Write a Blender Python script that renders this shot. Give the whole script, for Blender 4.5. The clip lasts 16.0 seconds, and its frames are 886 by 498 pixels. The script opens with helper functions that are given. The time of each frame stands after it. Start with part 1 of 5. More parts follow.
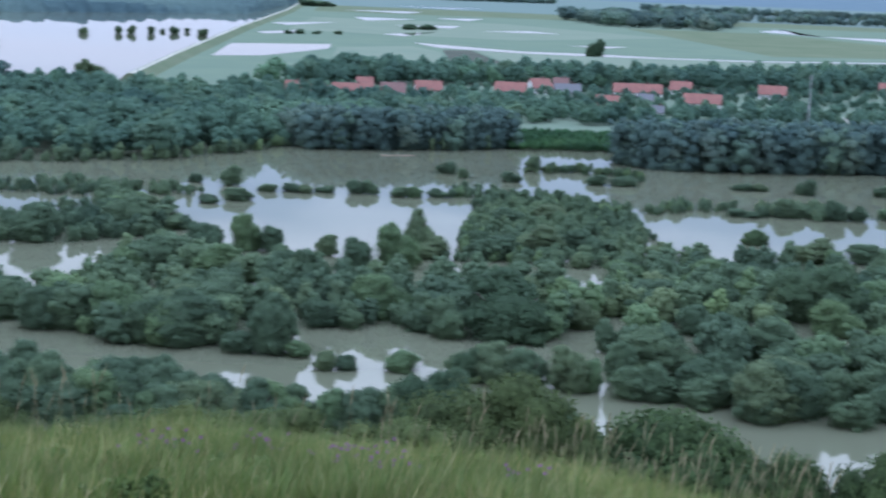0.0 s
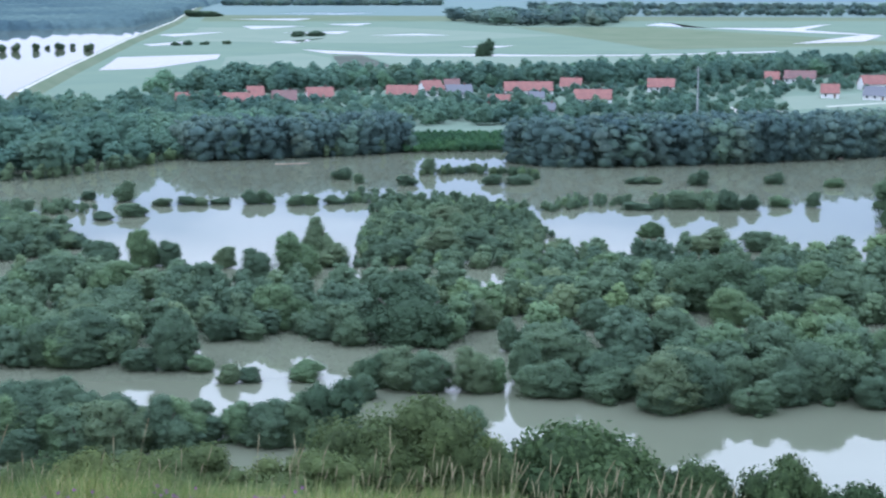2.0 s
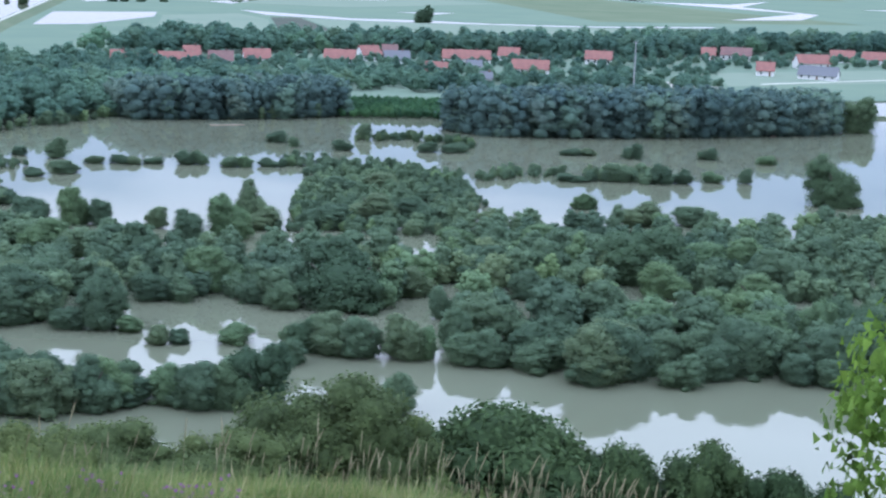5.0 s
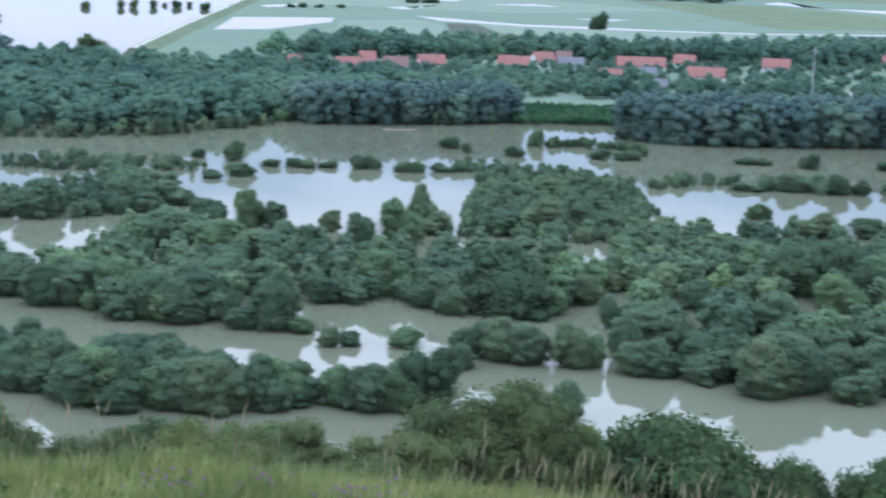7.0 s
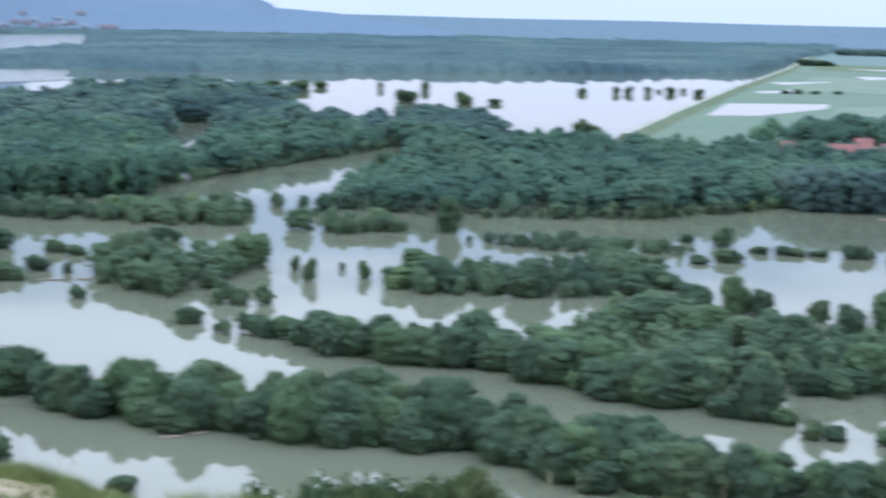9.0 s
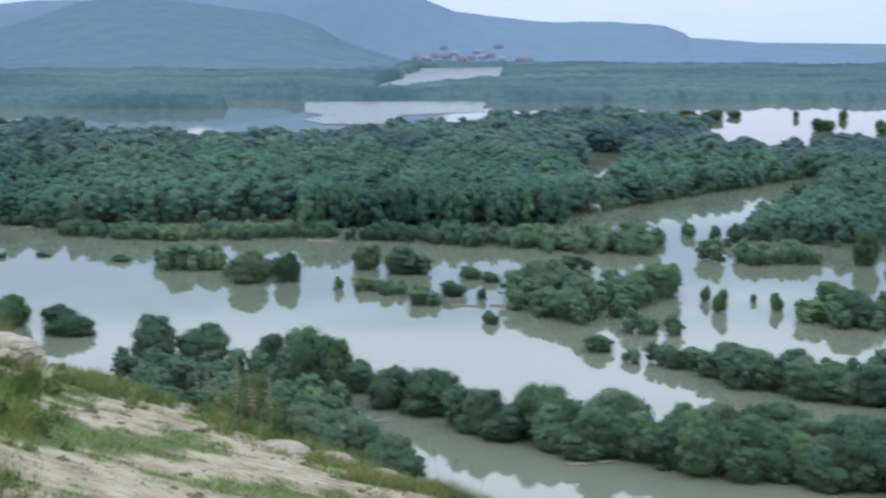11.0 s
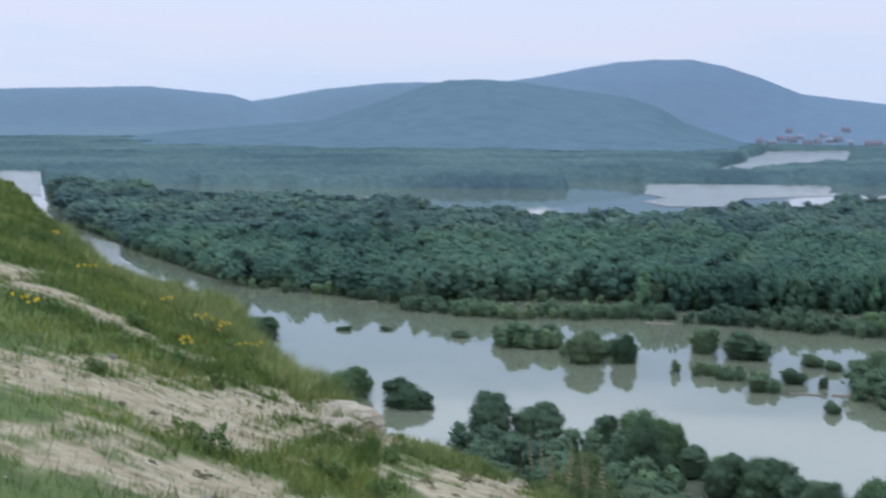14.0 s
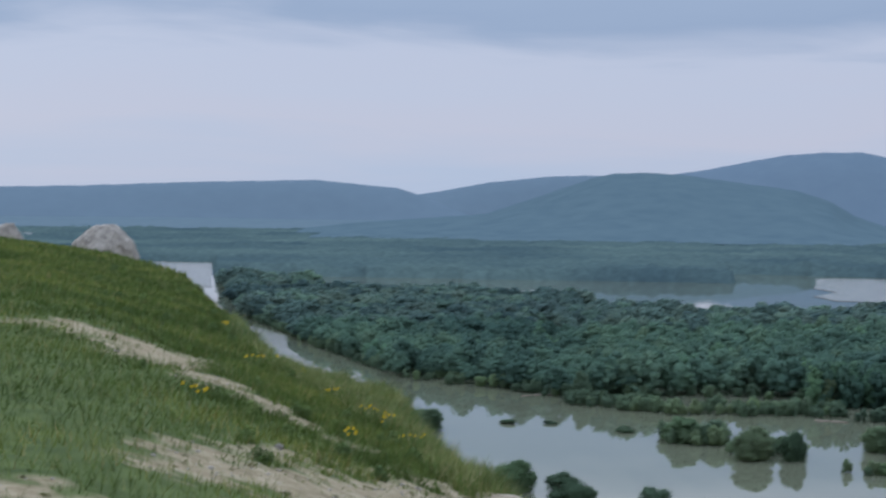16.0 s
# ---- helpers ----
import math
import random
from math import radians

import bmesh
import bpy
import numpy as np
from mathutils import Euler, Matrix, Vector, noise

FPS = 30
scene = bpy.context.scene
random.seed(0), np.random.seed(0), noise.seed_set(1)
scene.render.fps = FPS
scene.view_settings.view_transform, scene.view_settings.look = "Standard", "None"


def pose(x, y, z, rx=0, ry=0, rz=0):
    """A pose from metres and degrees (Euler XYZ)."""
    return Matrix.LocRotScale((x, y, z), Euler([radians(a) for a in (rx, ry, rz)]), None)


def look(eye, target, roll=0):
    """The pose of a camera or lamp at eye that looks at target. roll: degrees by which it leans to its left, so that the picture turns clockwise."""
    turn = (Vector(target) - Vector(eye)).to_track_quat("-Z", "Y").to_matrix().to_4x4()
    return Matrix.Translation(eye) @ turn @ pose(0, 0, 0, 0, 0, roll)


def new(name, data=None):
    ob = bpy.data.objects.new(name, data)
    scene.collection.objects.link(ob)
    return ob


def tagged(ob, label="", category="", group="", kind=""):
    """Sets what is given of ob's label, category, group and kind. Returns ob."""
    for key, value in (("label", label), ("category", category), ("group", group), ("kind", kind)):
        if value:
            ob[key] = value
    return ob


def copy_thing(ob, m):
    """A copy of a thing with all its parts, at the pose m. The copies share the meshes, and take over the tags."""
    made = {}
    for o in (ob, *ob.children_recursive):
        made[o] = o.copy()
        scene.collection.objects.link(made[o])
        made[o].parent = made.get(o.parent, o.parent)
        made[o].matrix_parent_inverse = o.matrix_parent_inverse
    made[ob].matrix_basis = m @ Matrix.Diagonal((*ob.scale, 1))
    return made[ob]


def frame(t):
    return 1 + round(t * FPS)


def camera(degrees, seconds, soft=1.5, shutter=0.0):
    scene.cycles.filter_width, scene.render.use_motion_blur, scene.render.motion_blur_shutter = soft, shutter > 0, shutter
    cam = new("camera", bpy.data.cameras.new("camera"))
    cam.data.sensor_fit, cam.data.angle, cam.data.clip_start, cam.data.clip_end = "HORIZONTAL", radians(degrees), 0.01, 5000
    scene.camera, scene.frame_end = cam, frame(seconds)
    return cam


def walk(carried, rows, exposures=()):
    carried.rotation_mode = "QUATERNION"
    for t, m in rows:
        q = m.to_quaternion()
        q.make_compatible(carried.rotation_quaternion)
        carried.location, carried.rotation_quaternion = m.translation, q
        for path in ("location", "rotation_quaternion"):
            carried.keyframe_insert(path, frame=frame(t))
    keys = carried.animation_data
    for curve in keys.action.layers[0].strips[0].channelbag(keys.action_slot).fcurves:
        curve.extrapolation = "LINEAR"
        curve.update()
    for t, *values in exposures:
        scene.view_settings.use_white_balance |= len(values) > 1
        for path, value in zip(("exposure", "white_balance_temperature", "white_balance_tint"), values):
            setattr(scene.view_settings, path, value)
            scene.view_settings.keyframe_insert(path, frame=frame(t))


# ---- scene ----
EYE = 60.0
cam = camera(30.39, 16.0, soft=2.2, shutter=0.8)
walk(cam, [
    (0, pose(0, 0, EYE - 0.28, 80.280, -2.138, 0.366)),
    (0.5, pose(0, 0, EYE - 0.23, 80.215, -2.021, -1.771)),
    (1, pose(0, 0, EYE - 0.18, 80.675, -1.574, -3.531)),
    (1.5, pose(0, 0, EYE - 0.11, 80.497, -1.308, -5.301)),
    (2, pose(0, 0, EYE - 0.05, 80.470, -0.068, -3.578)),
    (2.5, pose(0, 0, EYE - 0.03, 80.699, -2.060, -3.585)),
    (3, pose(0, 0, EYE - 0.02, 80.040, -1.176, -2.831)),
    (3.5, pose(0, 0, EYE, 79.665, -1.057, -3.115)),
    (5.8, pose(0, 0, EYE + 0.12, 79.304, -2.490, -6.324)),
    (6, pose(0, 0, EYE + 0.12, 79.340, -2.143, -4.730)),
    (6.5, pose(0, 0, EYE + 0.11, 79.282, -1.657, -1.251)),
    (7, pose(0, 0, EYE + 0.10, 79.337, -1.978, 0.460)),
    (7.5, pose(0, 0, EYE + 0.09, 79.482, -1.772, 3.557)),
    (8, pose(0, 0, EYE + 0.08, 79.681, -1.734, 8.002)),
    (8.5, pose(0, 0, EYE + 0.06, 81.357, -1.657, 12.736)),
    (9, pose(0, 0, EYE + 0.05, 81.832, -1.342, 17.540)),
    (9.5, pose(0, 0, EYE + 0.04, 81.784, -0.882, 21.922)),
    (10, pose(0, 0, EYE + 0.03, 81.990, -0.532, 25.734)),
    (10.2, pose(0, 0, EYE + 0.03, 82.042, -0.263, 27.317)),
    (12.3, pose(0, 0, EYE, 83.694, -0.548, 36.752)),
    (12.5, pose(0, 0, EYE, 83.778, -0.240, 37.676)),
    (13, pose(0, 0, EYE, 84.073, -0.593, 39.881)),
    (13.5, pose(0, 0, EYE, 84.621, -0.549, 41.910)),
    (14, pose(0, 0, EYE, 85.439, -0.597, 43.798)),
    (14.5, pose(0, 0, EYE, 86.552, -0.827, 45.145)),
    (15, pose(0, 0, EYE, 88.091, -0.688, 46.094)),
    (15.5, pose(0, 0, EYE, 88.940, -0.637, 47.928)),
    (16, pose(0, 0, EYE, 88.643, -0.651, 49.579)),
], exposures=[(0, 0.22, 5130, 15), (0.5, 0.42, 5130, 15), (1, 0.62, 5130, 15), (3.5, 0.56, 5130, 15), (7.5, 0.53, 5210, 14), (10, 0.35, 5390, 13), (12.5, 0.18, 5430, 12),
                (14.5, -0.02, 5480, 12), (16, -0.36, 5500, 12)])

# ---- sky and light ----
world = bpy.data.worlds.new("world")
scene.world = world
world.use_nodes = True
nt = world.node_tree
nt.nodes.clear()


def wnode(kind, **values):
    n = nt.nodes.new(kind)
    for key, value in values.items():
        n.inputs[key].default_value = value
    return n


w_out = wnode("ShaderNodeOutputWorld")
w_bg = wnode("ShaderNodeBackground", Strength=1.0)
w_sky = wnode("ShaderNodeTexSky")
w_sky.sky_type, w_sky.sun_disc = "NISHITA", False
w_sky.sun_elevation, w_sky.sun_rotation = radians(24), radians(250)
w_dim = wnode("ShaderNodeVectorMath")
w_dim.operation = "SCALE"
w_dim.inputs["Scale"].default_value = 0.10
w_co = wnode("ShaderNodeTexCoord")
w_sep = wnode("ShaderNodeSeparateXYZ")
w_map = wnode("ShaderNodeMapping")
w_map.inputs["Scale"].default_value = (2.2, 2.2, 17.0)
w_noise = wnode("ShaderNodeTexNoise", Scale=2.0, Detail=6.0, Roughness=0.5, Distortion=0.35)
w_add = wnode("ShaderNodeMath")
w_add.operation = "MULTIPLY_ADD"
w_add.inputs[1].default_value = 0.085
w_ramp = wnode("ShaderNodeValToRGB")
bands = w_ramp.color_ramp.elements
bands[0].position, bands[0].color = 0.0, (0.62, 0.70, 0.78, 1)
bands[1].position, bands[1].color = 1.0, (1.9, 2.1, 2.3, 1)
for place, colour in ((0.05, (0.64, 0.70, 0.79, 1)), (0.09, (0.76, 0.73, 0.77, 1)), (0.135, (0.74, 0.74, 0.79, 1)),
                      (0.158, (0.46, 0.53, 0.64, 1)), (0.19, (0.5, 0.57, 0.67, 1)), (0.215, (0.99, 0.99, 1.0, 1)), (0.33, (1.56, 1.56, 1.57, 1)), (0.6, (1.9, 2.05, 2.2, 1))):
    e = bands.new(place)
    e.color = colour
w_mix = wnode("ShaderNodeMix")
w_mix.data_type = "RGBA"
w_mix.inputs["Factor"].default_value = 0.9
link = nt.links.new
link(w_co.outputs["Generated"], w_sep.inputs[0])
link(w_co.outputs["Generated"], w_map.inputs["Vector"])
link(w_map.outputs[0], w_noise.inputs["Vector"])
link(w_noise.outputs["Fac"], w_add.inputs[0])
link(w_sep.outputs["Z"], w_add.inputs[2])
link(w_add.outputs[0], w_ramp.inputs["Fac"])
link(w_sky.outputs[0], w_dim.inputs[0])
link(w_dim.outputs[0], w_mix.inputs["A"])
link(w_ramp.outputs[0], w_mix.inputs["B"])
link(w_mix.outputs["Result"], w_bg.inputs["Color"])
link(w_bg.outputs[0], w_out.inputs["Surface"])

sun = new("sun", bpy.data.lights.new("sun", "SUN"))
sun.data.energy, sun.data.angle, sun.data.color = 0.5, radians(30), (1.0, 0.97, 0.93)
sun.matrix_world = look((0, 0, 300), (120, 60, 210))

# ---- materials ----


def material(name, base, rough=0.8, spec=0.3):
    m = bpy.data.materials.new(name)
    m.use_nodes = True
    b = m.node_tree.nodes["Principled BSDF"]
    b.inputs["Base Color"].default_value = (*base, 1)
    b.inputs["Roughness"].default_value = rough
    b.inputs["Specular IOR Level"].default_value = spec
    return m, m.node_tree, b


def ramp_on(tree, source, stops):
    r = tree.nodes.new("ShaderNodeValToRGB")
    els = r.color_ramp.elements
    els[0].position, els[0].color = stops[0][0], (*stops[0][1], 1)
    els[1].position, els[1].color = stops[-1][0], (*stops[-1][1], 1)
    for p, c in stops[1:-1]:
        els.new(p).color = (*c, 1)
    tree.links.new(source, r.inputs["Fac"])
    return r.outputs["Color"]


def noise_on(tree, scale, detail=4.0, rough=0.55, stretch=None):
    co = tree.nodes.new("ShaderNodeTexCoord")
    n = tree.nodes.new("ShaderNodeTexNoise")
    n.inputs["Scale"].default_value, n.inputs["Detail"].default_value, n.inputs["Roughness"].default_value = scale, detail, rough
    if stretch:
        mp = tree.nodes.new("ShaderNodeMapping")
        mp.inputs["Scale"].default_value = stretch
        tree.links.new(co.outputs["Object"], mp.inputs["Vector"])
        tree.links.new(mp.outputs[0], n.inputs["Vector"])
    else:
        tree.links.new(co.outputs["Object"], n.inputs["Vector"])
    return n.outputs["Fac"]


def mixed(tree, fac, a, b, mode="MIX"):
    x = tree.nodes.new("ShaderNodeMix")
    x.data_type, x.blend_type = "RGBA", mode
    for sock, v in (("Factor", fac), ("A", a), ("B", b)):
        if isinstance(v, (int, float)):
            x.inputs[sock].default_value = v
        elif isinstance(v, tuple):
            x.inputs[sock].default_value = (*v, 1)
        else:
            tree.links.new(v, x.inputs[sock])
    return x.outputs["Result"]


def bump_on(tree, b, height, strength, distance):
    n = tree.nodes.new("ShaderNodeBump")
    n.inputs["Strength"].default_value, n.inputs["Distance"].default_value = strength, distance
    tree.links.new(height, n.inputs["Height"])
    tree.links.new(n.outputs[0], b.inputs["Normal"])


def foliage(name, dark, mid, light, patch=0.02, grain=2.2, thin=0.5, gloss=0.15):
    """Leaves: every tree its own tone, every spray a shade of it, and drifts of tone through the wood."""
    m, tree, b = material(name, mid, 0.8, gloss)
    info = tree.nodes.new("ShaderNodeObjectInfo")
    geo = tree.nodes.new("ShaderNodeNewGeometry")
    a = ramp_on(tree, geo.outputs["Random Per Island"], [(0, dark), (0.5, mid), (1, light)])
    own = tree.nodes.new("ShaderNodeAttribute")
    own.attribute_name = "tone"
    both = tree.nodes.new("ShaderNodeMath")
    both.operation = "WRAP"
    both.inputs[1].default_value, both.inputs[2].default_value = 1.0, 0.0
    joined = tree.nodes.new("ShaderNodeMath")
    tree.links.new(info.outputs["Random"], joined.inputs[0])
    tree.links.new(own.outputs["Fac"], joined.inputs[1])
    tree.links.new(joined.outputs[0], both.inputs[0])
    tone = ramp_on(tree, both.outputs[0], [(0, (0.72, 0.76, 0.78)), (0.35, (0.9, 0.92, 0.93)), (0.6, (1.04, 1.04, 1.0)), (0.82, (1.16, 1.06, 0.96)), (0.9, (1.12, 1.16, 1.02)), (1, (1.2, 1.2, 0.98))])
    drift = ramp_on(tree, noise_on(tree, patch, 3), [(0.32, (0.68, 0.73, 0.78)), (0.68, (1.24, 1.21, 1.09))])
    fine = noise_on(tree, grain, 5, 0.7)
    speck = ramp_on(tree, fine, [(0.3, (0.74, 0.75, 0.77)), (0.7, (1.24, 1.24, 1.2))])
    c = mixed(tree, 1.0, mixed(tree, 1.0, a, tone, "MULTIPLY"), drift, "MULTIPLY")
    tree.links.new(mixed(tree, 1.0, c, speck, "MULTIPLY"), b.inputs["Base Color"])
    bump_on(tree, b, fine, 0.35, 0.35 / grain)
    through_leaf = tree.nodes.new("ShaderNodeBsdfTranslucent")
    tree.links.new(mixed(tree, 1.0, c, speck, "MULTIPLY"), through_leaf.inputs["Color"])
    blend = tree.nodes.new("ShaderNodeMixShader")
    blend.inputs["Fac"].default_value = thin
    out = next(n for n in tree.nodes if n.type == "OUTPUT_MATERIAL")
    tree.links.new(b.outputs[0], blend.inputs[1])
    tree.links.new(through_leaf.outputs[0], blend.inputs[2])
    tree.links.new(blend.outputs[0], out.inputs["Surface"])
    return m


M_WILLOW = foliage("willow_leaves", (0.139, 0.194, 0.121), (0.154, 0.213, 0.131), (0.172, 0.236, 0.143))
M_DARK = foliage("alder_leaves", (0.104, 0.151, 0.087), (0.117, 0.169, 0.096), (0.133, 0.189, 0.106))
# Forest, back forest and poplars: greens lightened and blued for haze, back forest more than forest
M_FOREST = foliage("forest_leaves_hazed", (0.112, 0.185, 0.142), (0.124, 0.201, 0.152), (0.138, 0.22, 0.161), 0.012, 0.9)
M_BACK = foliage("back_forest_leaves_hazed", (0.112, 0.171, 0.161), (0.123, 0.184, 0.169), (0.136, 0.199, 0.178), 0.012, 0.6)
M_POPLAR = foliage("poplar_leaves_hazed", (0.123, 0.179, 0.165), (0.132, 0.19, 0.173), (0.14, 0.202, 0.182), 0.02, 1.2)
M_SCRUB = foliage("scrub_leaves", (0.102, 0.128, 0.052), (0.122, 0.153, 0.061), (0.148, 0.183, 0.073), 0.3, 9.0)
M_SHRUB = foliage("shrub_leaves", (0.06, 0.091, 0.042), (0.075, 0.113, 0.049), (0.096, 0.139, 0.062), 0.5, 9.0)
M_BRIGHT = foliage("young_leaves", (0.137, 0.210, 0.032), (0.189, 0.284, 0.047), (0.263, 0.367, 0.068), 1.0, 9.0)
# Far canopy: leaf green shifted to blue-grey to stand for haze
M_FAR = foliage("far_canopy_hazed", (0.06, 0.092, 0.105), (0.066, 0.1, 0.112), (0.073, 0.108, 0.12), 0.004, 0.12, 0.0, 0.0)
M_BARK = material("bark", (0.09, 0.075, 0.06), 0.95)[0]

M_WATER, tree, b = material("flood_water", (0.14, 0.135, 0.1), 0.02, 0.5)
b.inputs["IOR"].default_value = 1.36
silt = ramp_on(tree, noise_on(tree, 0.012, 4), [(0.3, (0.112, 0.116, 0.076)), (0.7, (0.136, 0.14, 0.094))])
tree.links.new(silt, b.inputs["Base Color"])
bump_on(tree, b, noise_on(tree, 0.8, 3), 0.02, 0.1)

M_GROUND, tree, b = material("meadow_soil", (0.15, 0.17, 0.07), 0.95, 0.1)
soil = ramp_on(tree, noise_on(tree, 3.2, 10, 0.75), [(0.33, (0.09, 0.064, 0.038)), (0.41, (0.2, 0.155, 0.09)), (0.52, (0.28, 0.225, 0.14)), (0.68, (0.36, 0.3, 0.205))])
turf = ramp_on(tree, noise_on(tree, 4.0, 6, 0.6), [(0.3, (0.05, 0.068, 0.02)), (0.7, (0.1, 0.125, 0.038))])
bare = tree.nodes.new("ShaderNodeAttribute")
bare.attribute_name = "bare"
tree.links.new(mixed(tree, bare.outputs["Fac"], turf, soil), b.inputs["Base Color"])
bump_on(tree, b, noise_on(tree, 9, 8, 0.7), 0.5, 0.04)


def field_material(name, c1, c2):
    m, tree, b = material(name, c1, 0.9, 0.0)
    tree.links.new(ramp_on(tree, noise_on(tree, 0.02, 5, 0.6), [(0.3, c1), (0.7, c2)]), b.inputs["Base Color"])
    return m


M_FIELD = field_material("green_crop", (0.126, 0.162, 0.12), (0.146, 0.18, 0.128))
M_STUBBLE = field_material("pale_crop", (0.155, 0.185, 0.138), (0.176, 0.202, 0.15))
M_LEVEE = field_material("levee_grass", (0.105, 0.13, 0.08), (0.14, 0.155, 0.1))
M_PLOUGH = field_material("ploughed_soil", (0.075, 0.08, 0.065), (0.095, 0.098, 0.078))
# Far meadows: green greyed and blued, distance haze as base colour
M_PLAIN = field_material("far_meadows_hazed", (0.13, 0.168, 0.152), (0.15, 0.186, 0.165))
# Hill woods: aerial haze is mixed into these blue base colours
M_HILL = [field_material(n, a, c) for n, a, c in (("near_hill_wood_hazed", (0.08, 0.115, 0.135), (0.1, 0.138, 0.154)), ("high_hill_wood_hazed", (0.116, 0.152, 0.19), (0.126, 0.163, 0.2)),
                                                  ("far_hill_wood_hazed", (0.12, 0.156, 0.188), (0.128, 0.165, 0.197)))]

# Horizon plain: the blue-grey of distance haze is its base colour
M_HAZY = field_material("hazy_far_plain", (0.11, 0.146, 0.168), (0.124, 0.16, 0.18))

# ---- mesh helpers ----


def mesh_of(name, verts, faces, mat, smooth=False):
    me = bpy.data.meshes.new(name)
    verts, faces = np.asarray(verts, dtype=np.float32), np.asarray(faces, dtype=np.int32)
    k = faces.shape[1]
    me.vertices.add(len(verts))
    me.vertices.foreach_set("co", verts.ravel())
    me.loops.add(faces.size)
    me.loops.foreach_set("vertex_index", faces.ravel())
    me.polygons.add(len(faces))
    me.polygons.foreach_set("loop_start", np.arange(0, faces.size, k, dtype=np.int32))
    me.polygons.foreach_set("loop_total", np.full(len(faces), k, dtype=np.int32))
    if smooth:
        me.polygons.foreach_set("use_smooth", np.ones(len(faces), dtype=bool))
    me.update(calc_edges=True)
    me.materials.append(mat)
    return me


def part(name, bm, mat, parent=None, label=""):
    me = bpy.data.meshes.new(name)
    bm.to_mesh(me)
    bm.free()
    me.materials.append(mat)
    ob = new(name, me)
    if parent:
        ob.parent = parent
    return tagged(ob, label) if label else ob


def inside(poly, x, y):
    """Which of the points x, y lie inside the polygon."""
    x, y = np.asarray(x, float), np.asarray(y, float)
    hit = np.zeros(x.shape, bool)
    for (x1, y1), (x2, y2) in zip(poly, poly[1:] + poly[:1]):
        if y1 != y2:
            hit ^= ((y1 > y) != (y2 > y)) & (x < (x2 - x1) * (y - y1) / (y2 - y1) + x1)
    return hit


def wobble(x, y, scale, seed=0.0):
    """Smooth rolling noise of about -1 to 1 from a few sine waves."""
    s = seed * 1.7
    x, y = np.asarray(x) / scale, np.asarray(y) / scale
    return (np.sin(1.3 * x + 0.7 * y + s) + np.sin(-0.9 * x + 1.7 * y + 2.1 + s) + np.sin(2.3 * x + 1.9 * y + 4 + s)
            + np.sin(2.9 * x - 2.6 * y + 1 + 2 * s)) / 3.2


# ---- ground, water ----
# The hilltop's rim round the viewpoint: bearing, distance, height below the eye
RIM = [(-180, 40, 1.5), (-90, 60, 0.6), (-80, 60, 0.4), (-65, 60, 1.15), (-61, 55, 1.6), (-58.6, 47, 1.91), (-57.5, 43, 2.58), (-56.55, 38, 2.88), (-55.6, 34, 3.30), (-54.2, 31, 3.24), (-52.7, 28, 3.09), (-51.1, 25.5, 3.00), (-50.5, 24, 3.24), (-49.8, 22, 3.35), (-47.9, 19.5, 3.33), (-45.6, 17.5, 3.42),
       (-41.5, 16, 3.55), (-36, 14, 3.62), (-31, 12.8, 3.68), (-28, 12, 3.65), (-23, 11, 3.55), (-16, 10.5, 3.45), (-8, 9.5, 3.25), (5, 9, 3.25), (10, 9, 3.4), (20, 9, 3.55),
       (60, 14, 3.8), (120, 30, 2.5), (180, 40, 1.5)]


def rim(az):
    a = [r[0] for r in RIM]
    return np.interp(az, a, [r[1] for r in RIM]), np.interp(az, a, [r[2] for r in RIM])


def hilltop(x, y):
    """Height of the ground on the hill and its slopes, and of the plain below."""
    x, y = np.asarray(x, float), np.asarray(y, float)
    d, az = np.hypot(x, y), np.degrees(np.arctan2(x, y))
    rd, rz = rim(az)
    steep = (rz - 1.6) / (rd - 1.5)
    mean = 0
    for off in np.linspace(-5, 5, 11):
        fd, fz = rim(az + off)
        mean = mean + (fz - 1.6) / (fd - 1.5) / 11
    run = np.clip(d, 1.5, rd) - 1.5
    top = EYE - 1.6 - mean * run - (steep - mean) * run * np.minimum(d / rd, 1) ** 5 + 0.012 * wobble(x, y, 1.3) + 0.009 * wobble(x, y, 0.3, 3)
    gentle = np.interp(az, [-60, -40, -25, -15, 20, 60], [2.5, 2.2, 1.0, 0.44, 0.42, 0.6])
    over = np.maximum(d - rd, 0)
    fall = gentle * np.minimum(over, 22) + 1.0 * np.maximum(over - 22, 0)
    back = (np.abs(az) > 95)
    z = top - np.where(back, 0.1 * over, fall)
    low = -2.0 + 0.0 * d
    return np.where(back, np.maximum(z, 20), np.maximum(z, low))


def polar_sheet(radii, angles, height):
    r, a = np.meshgrid(radii, np.radians(angles), indexing="ij")
    x, y = r * np.sin(a), r * np.cos(a)
    if radii[0] < 0.01:
        x[0], y[0] = 0.03, 0.02
    z = height(x, y)
    n, m = r.shape
    idx = np.arange(n * m).reshape(n, m)
    faces = np.stack([idx[:-1, :-1], idx[:-1, 1:], idx[1:, 1:], idx[1:, :-1]], -1).reshape(-1, 4)[:, ::-1]
    return np.stack([x, y, z], -1).reshape(-1, 3), faces


angles = np.concatenate([np.arange(-180, -70, 4.0), np.arange(-70, 26, 0.4), np.arange(26, 181, 4.0), [180.0]])
angles = np.unique(angles)
radii = np.concatenate([[0.001], np.arange(0.15, 22, 0.15), np.arange(22, 30, 0.4), np.arange(30, 70, 1.0), np.geomspace(70, 4900, 70)])
verts, faces = polar_sheet(radii, angles, hilltop)
me = mesh_of("ground", verts, faces, M_GROUND, True)
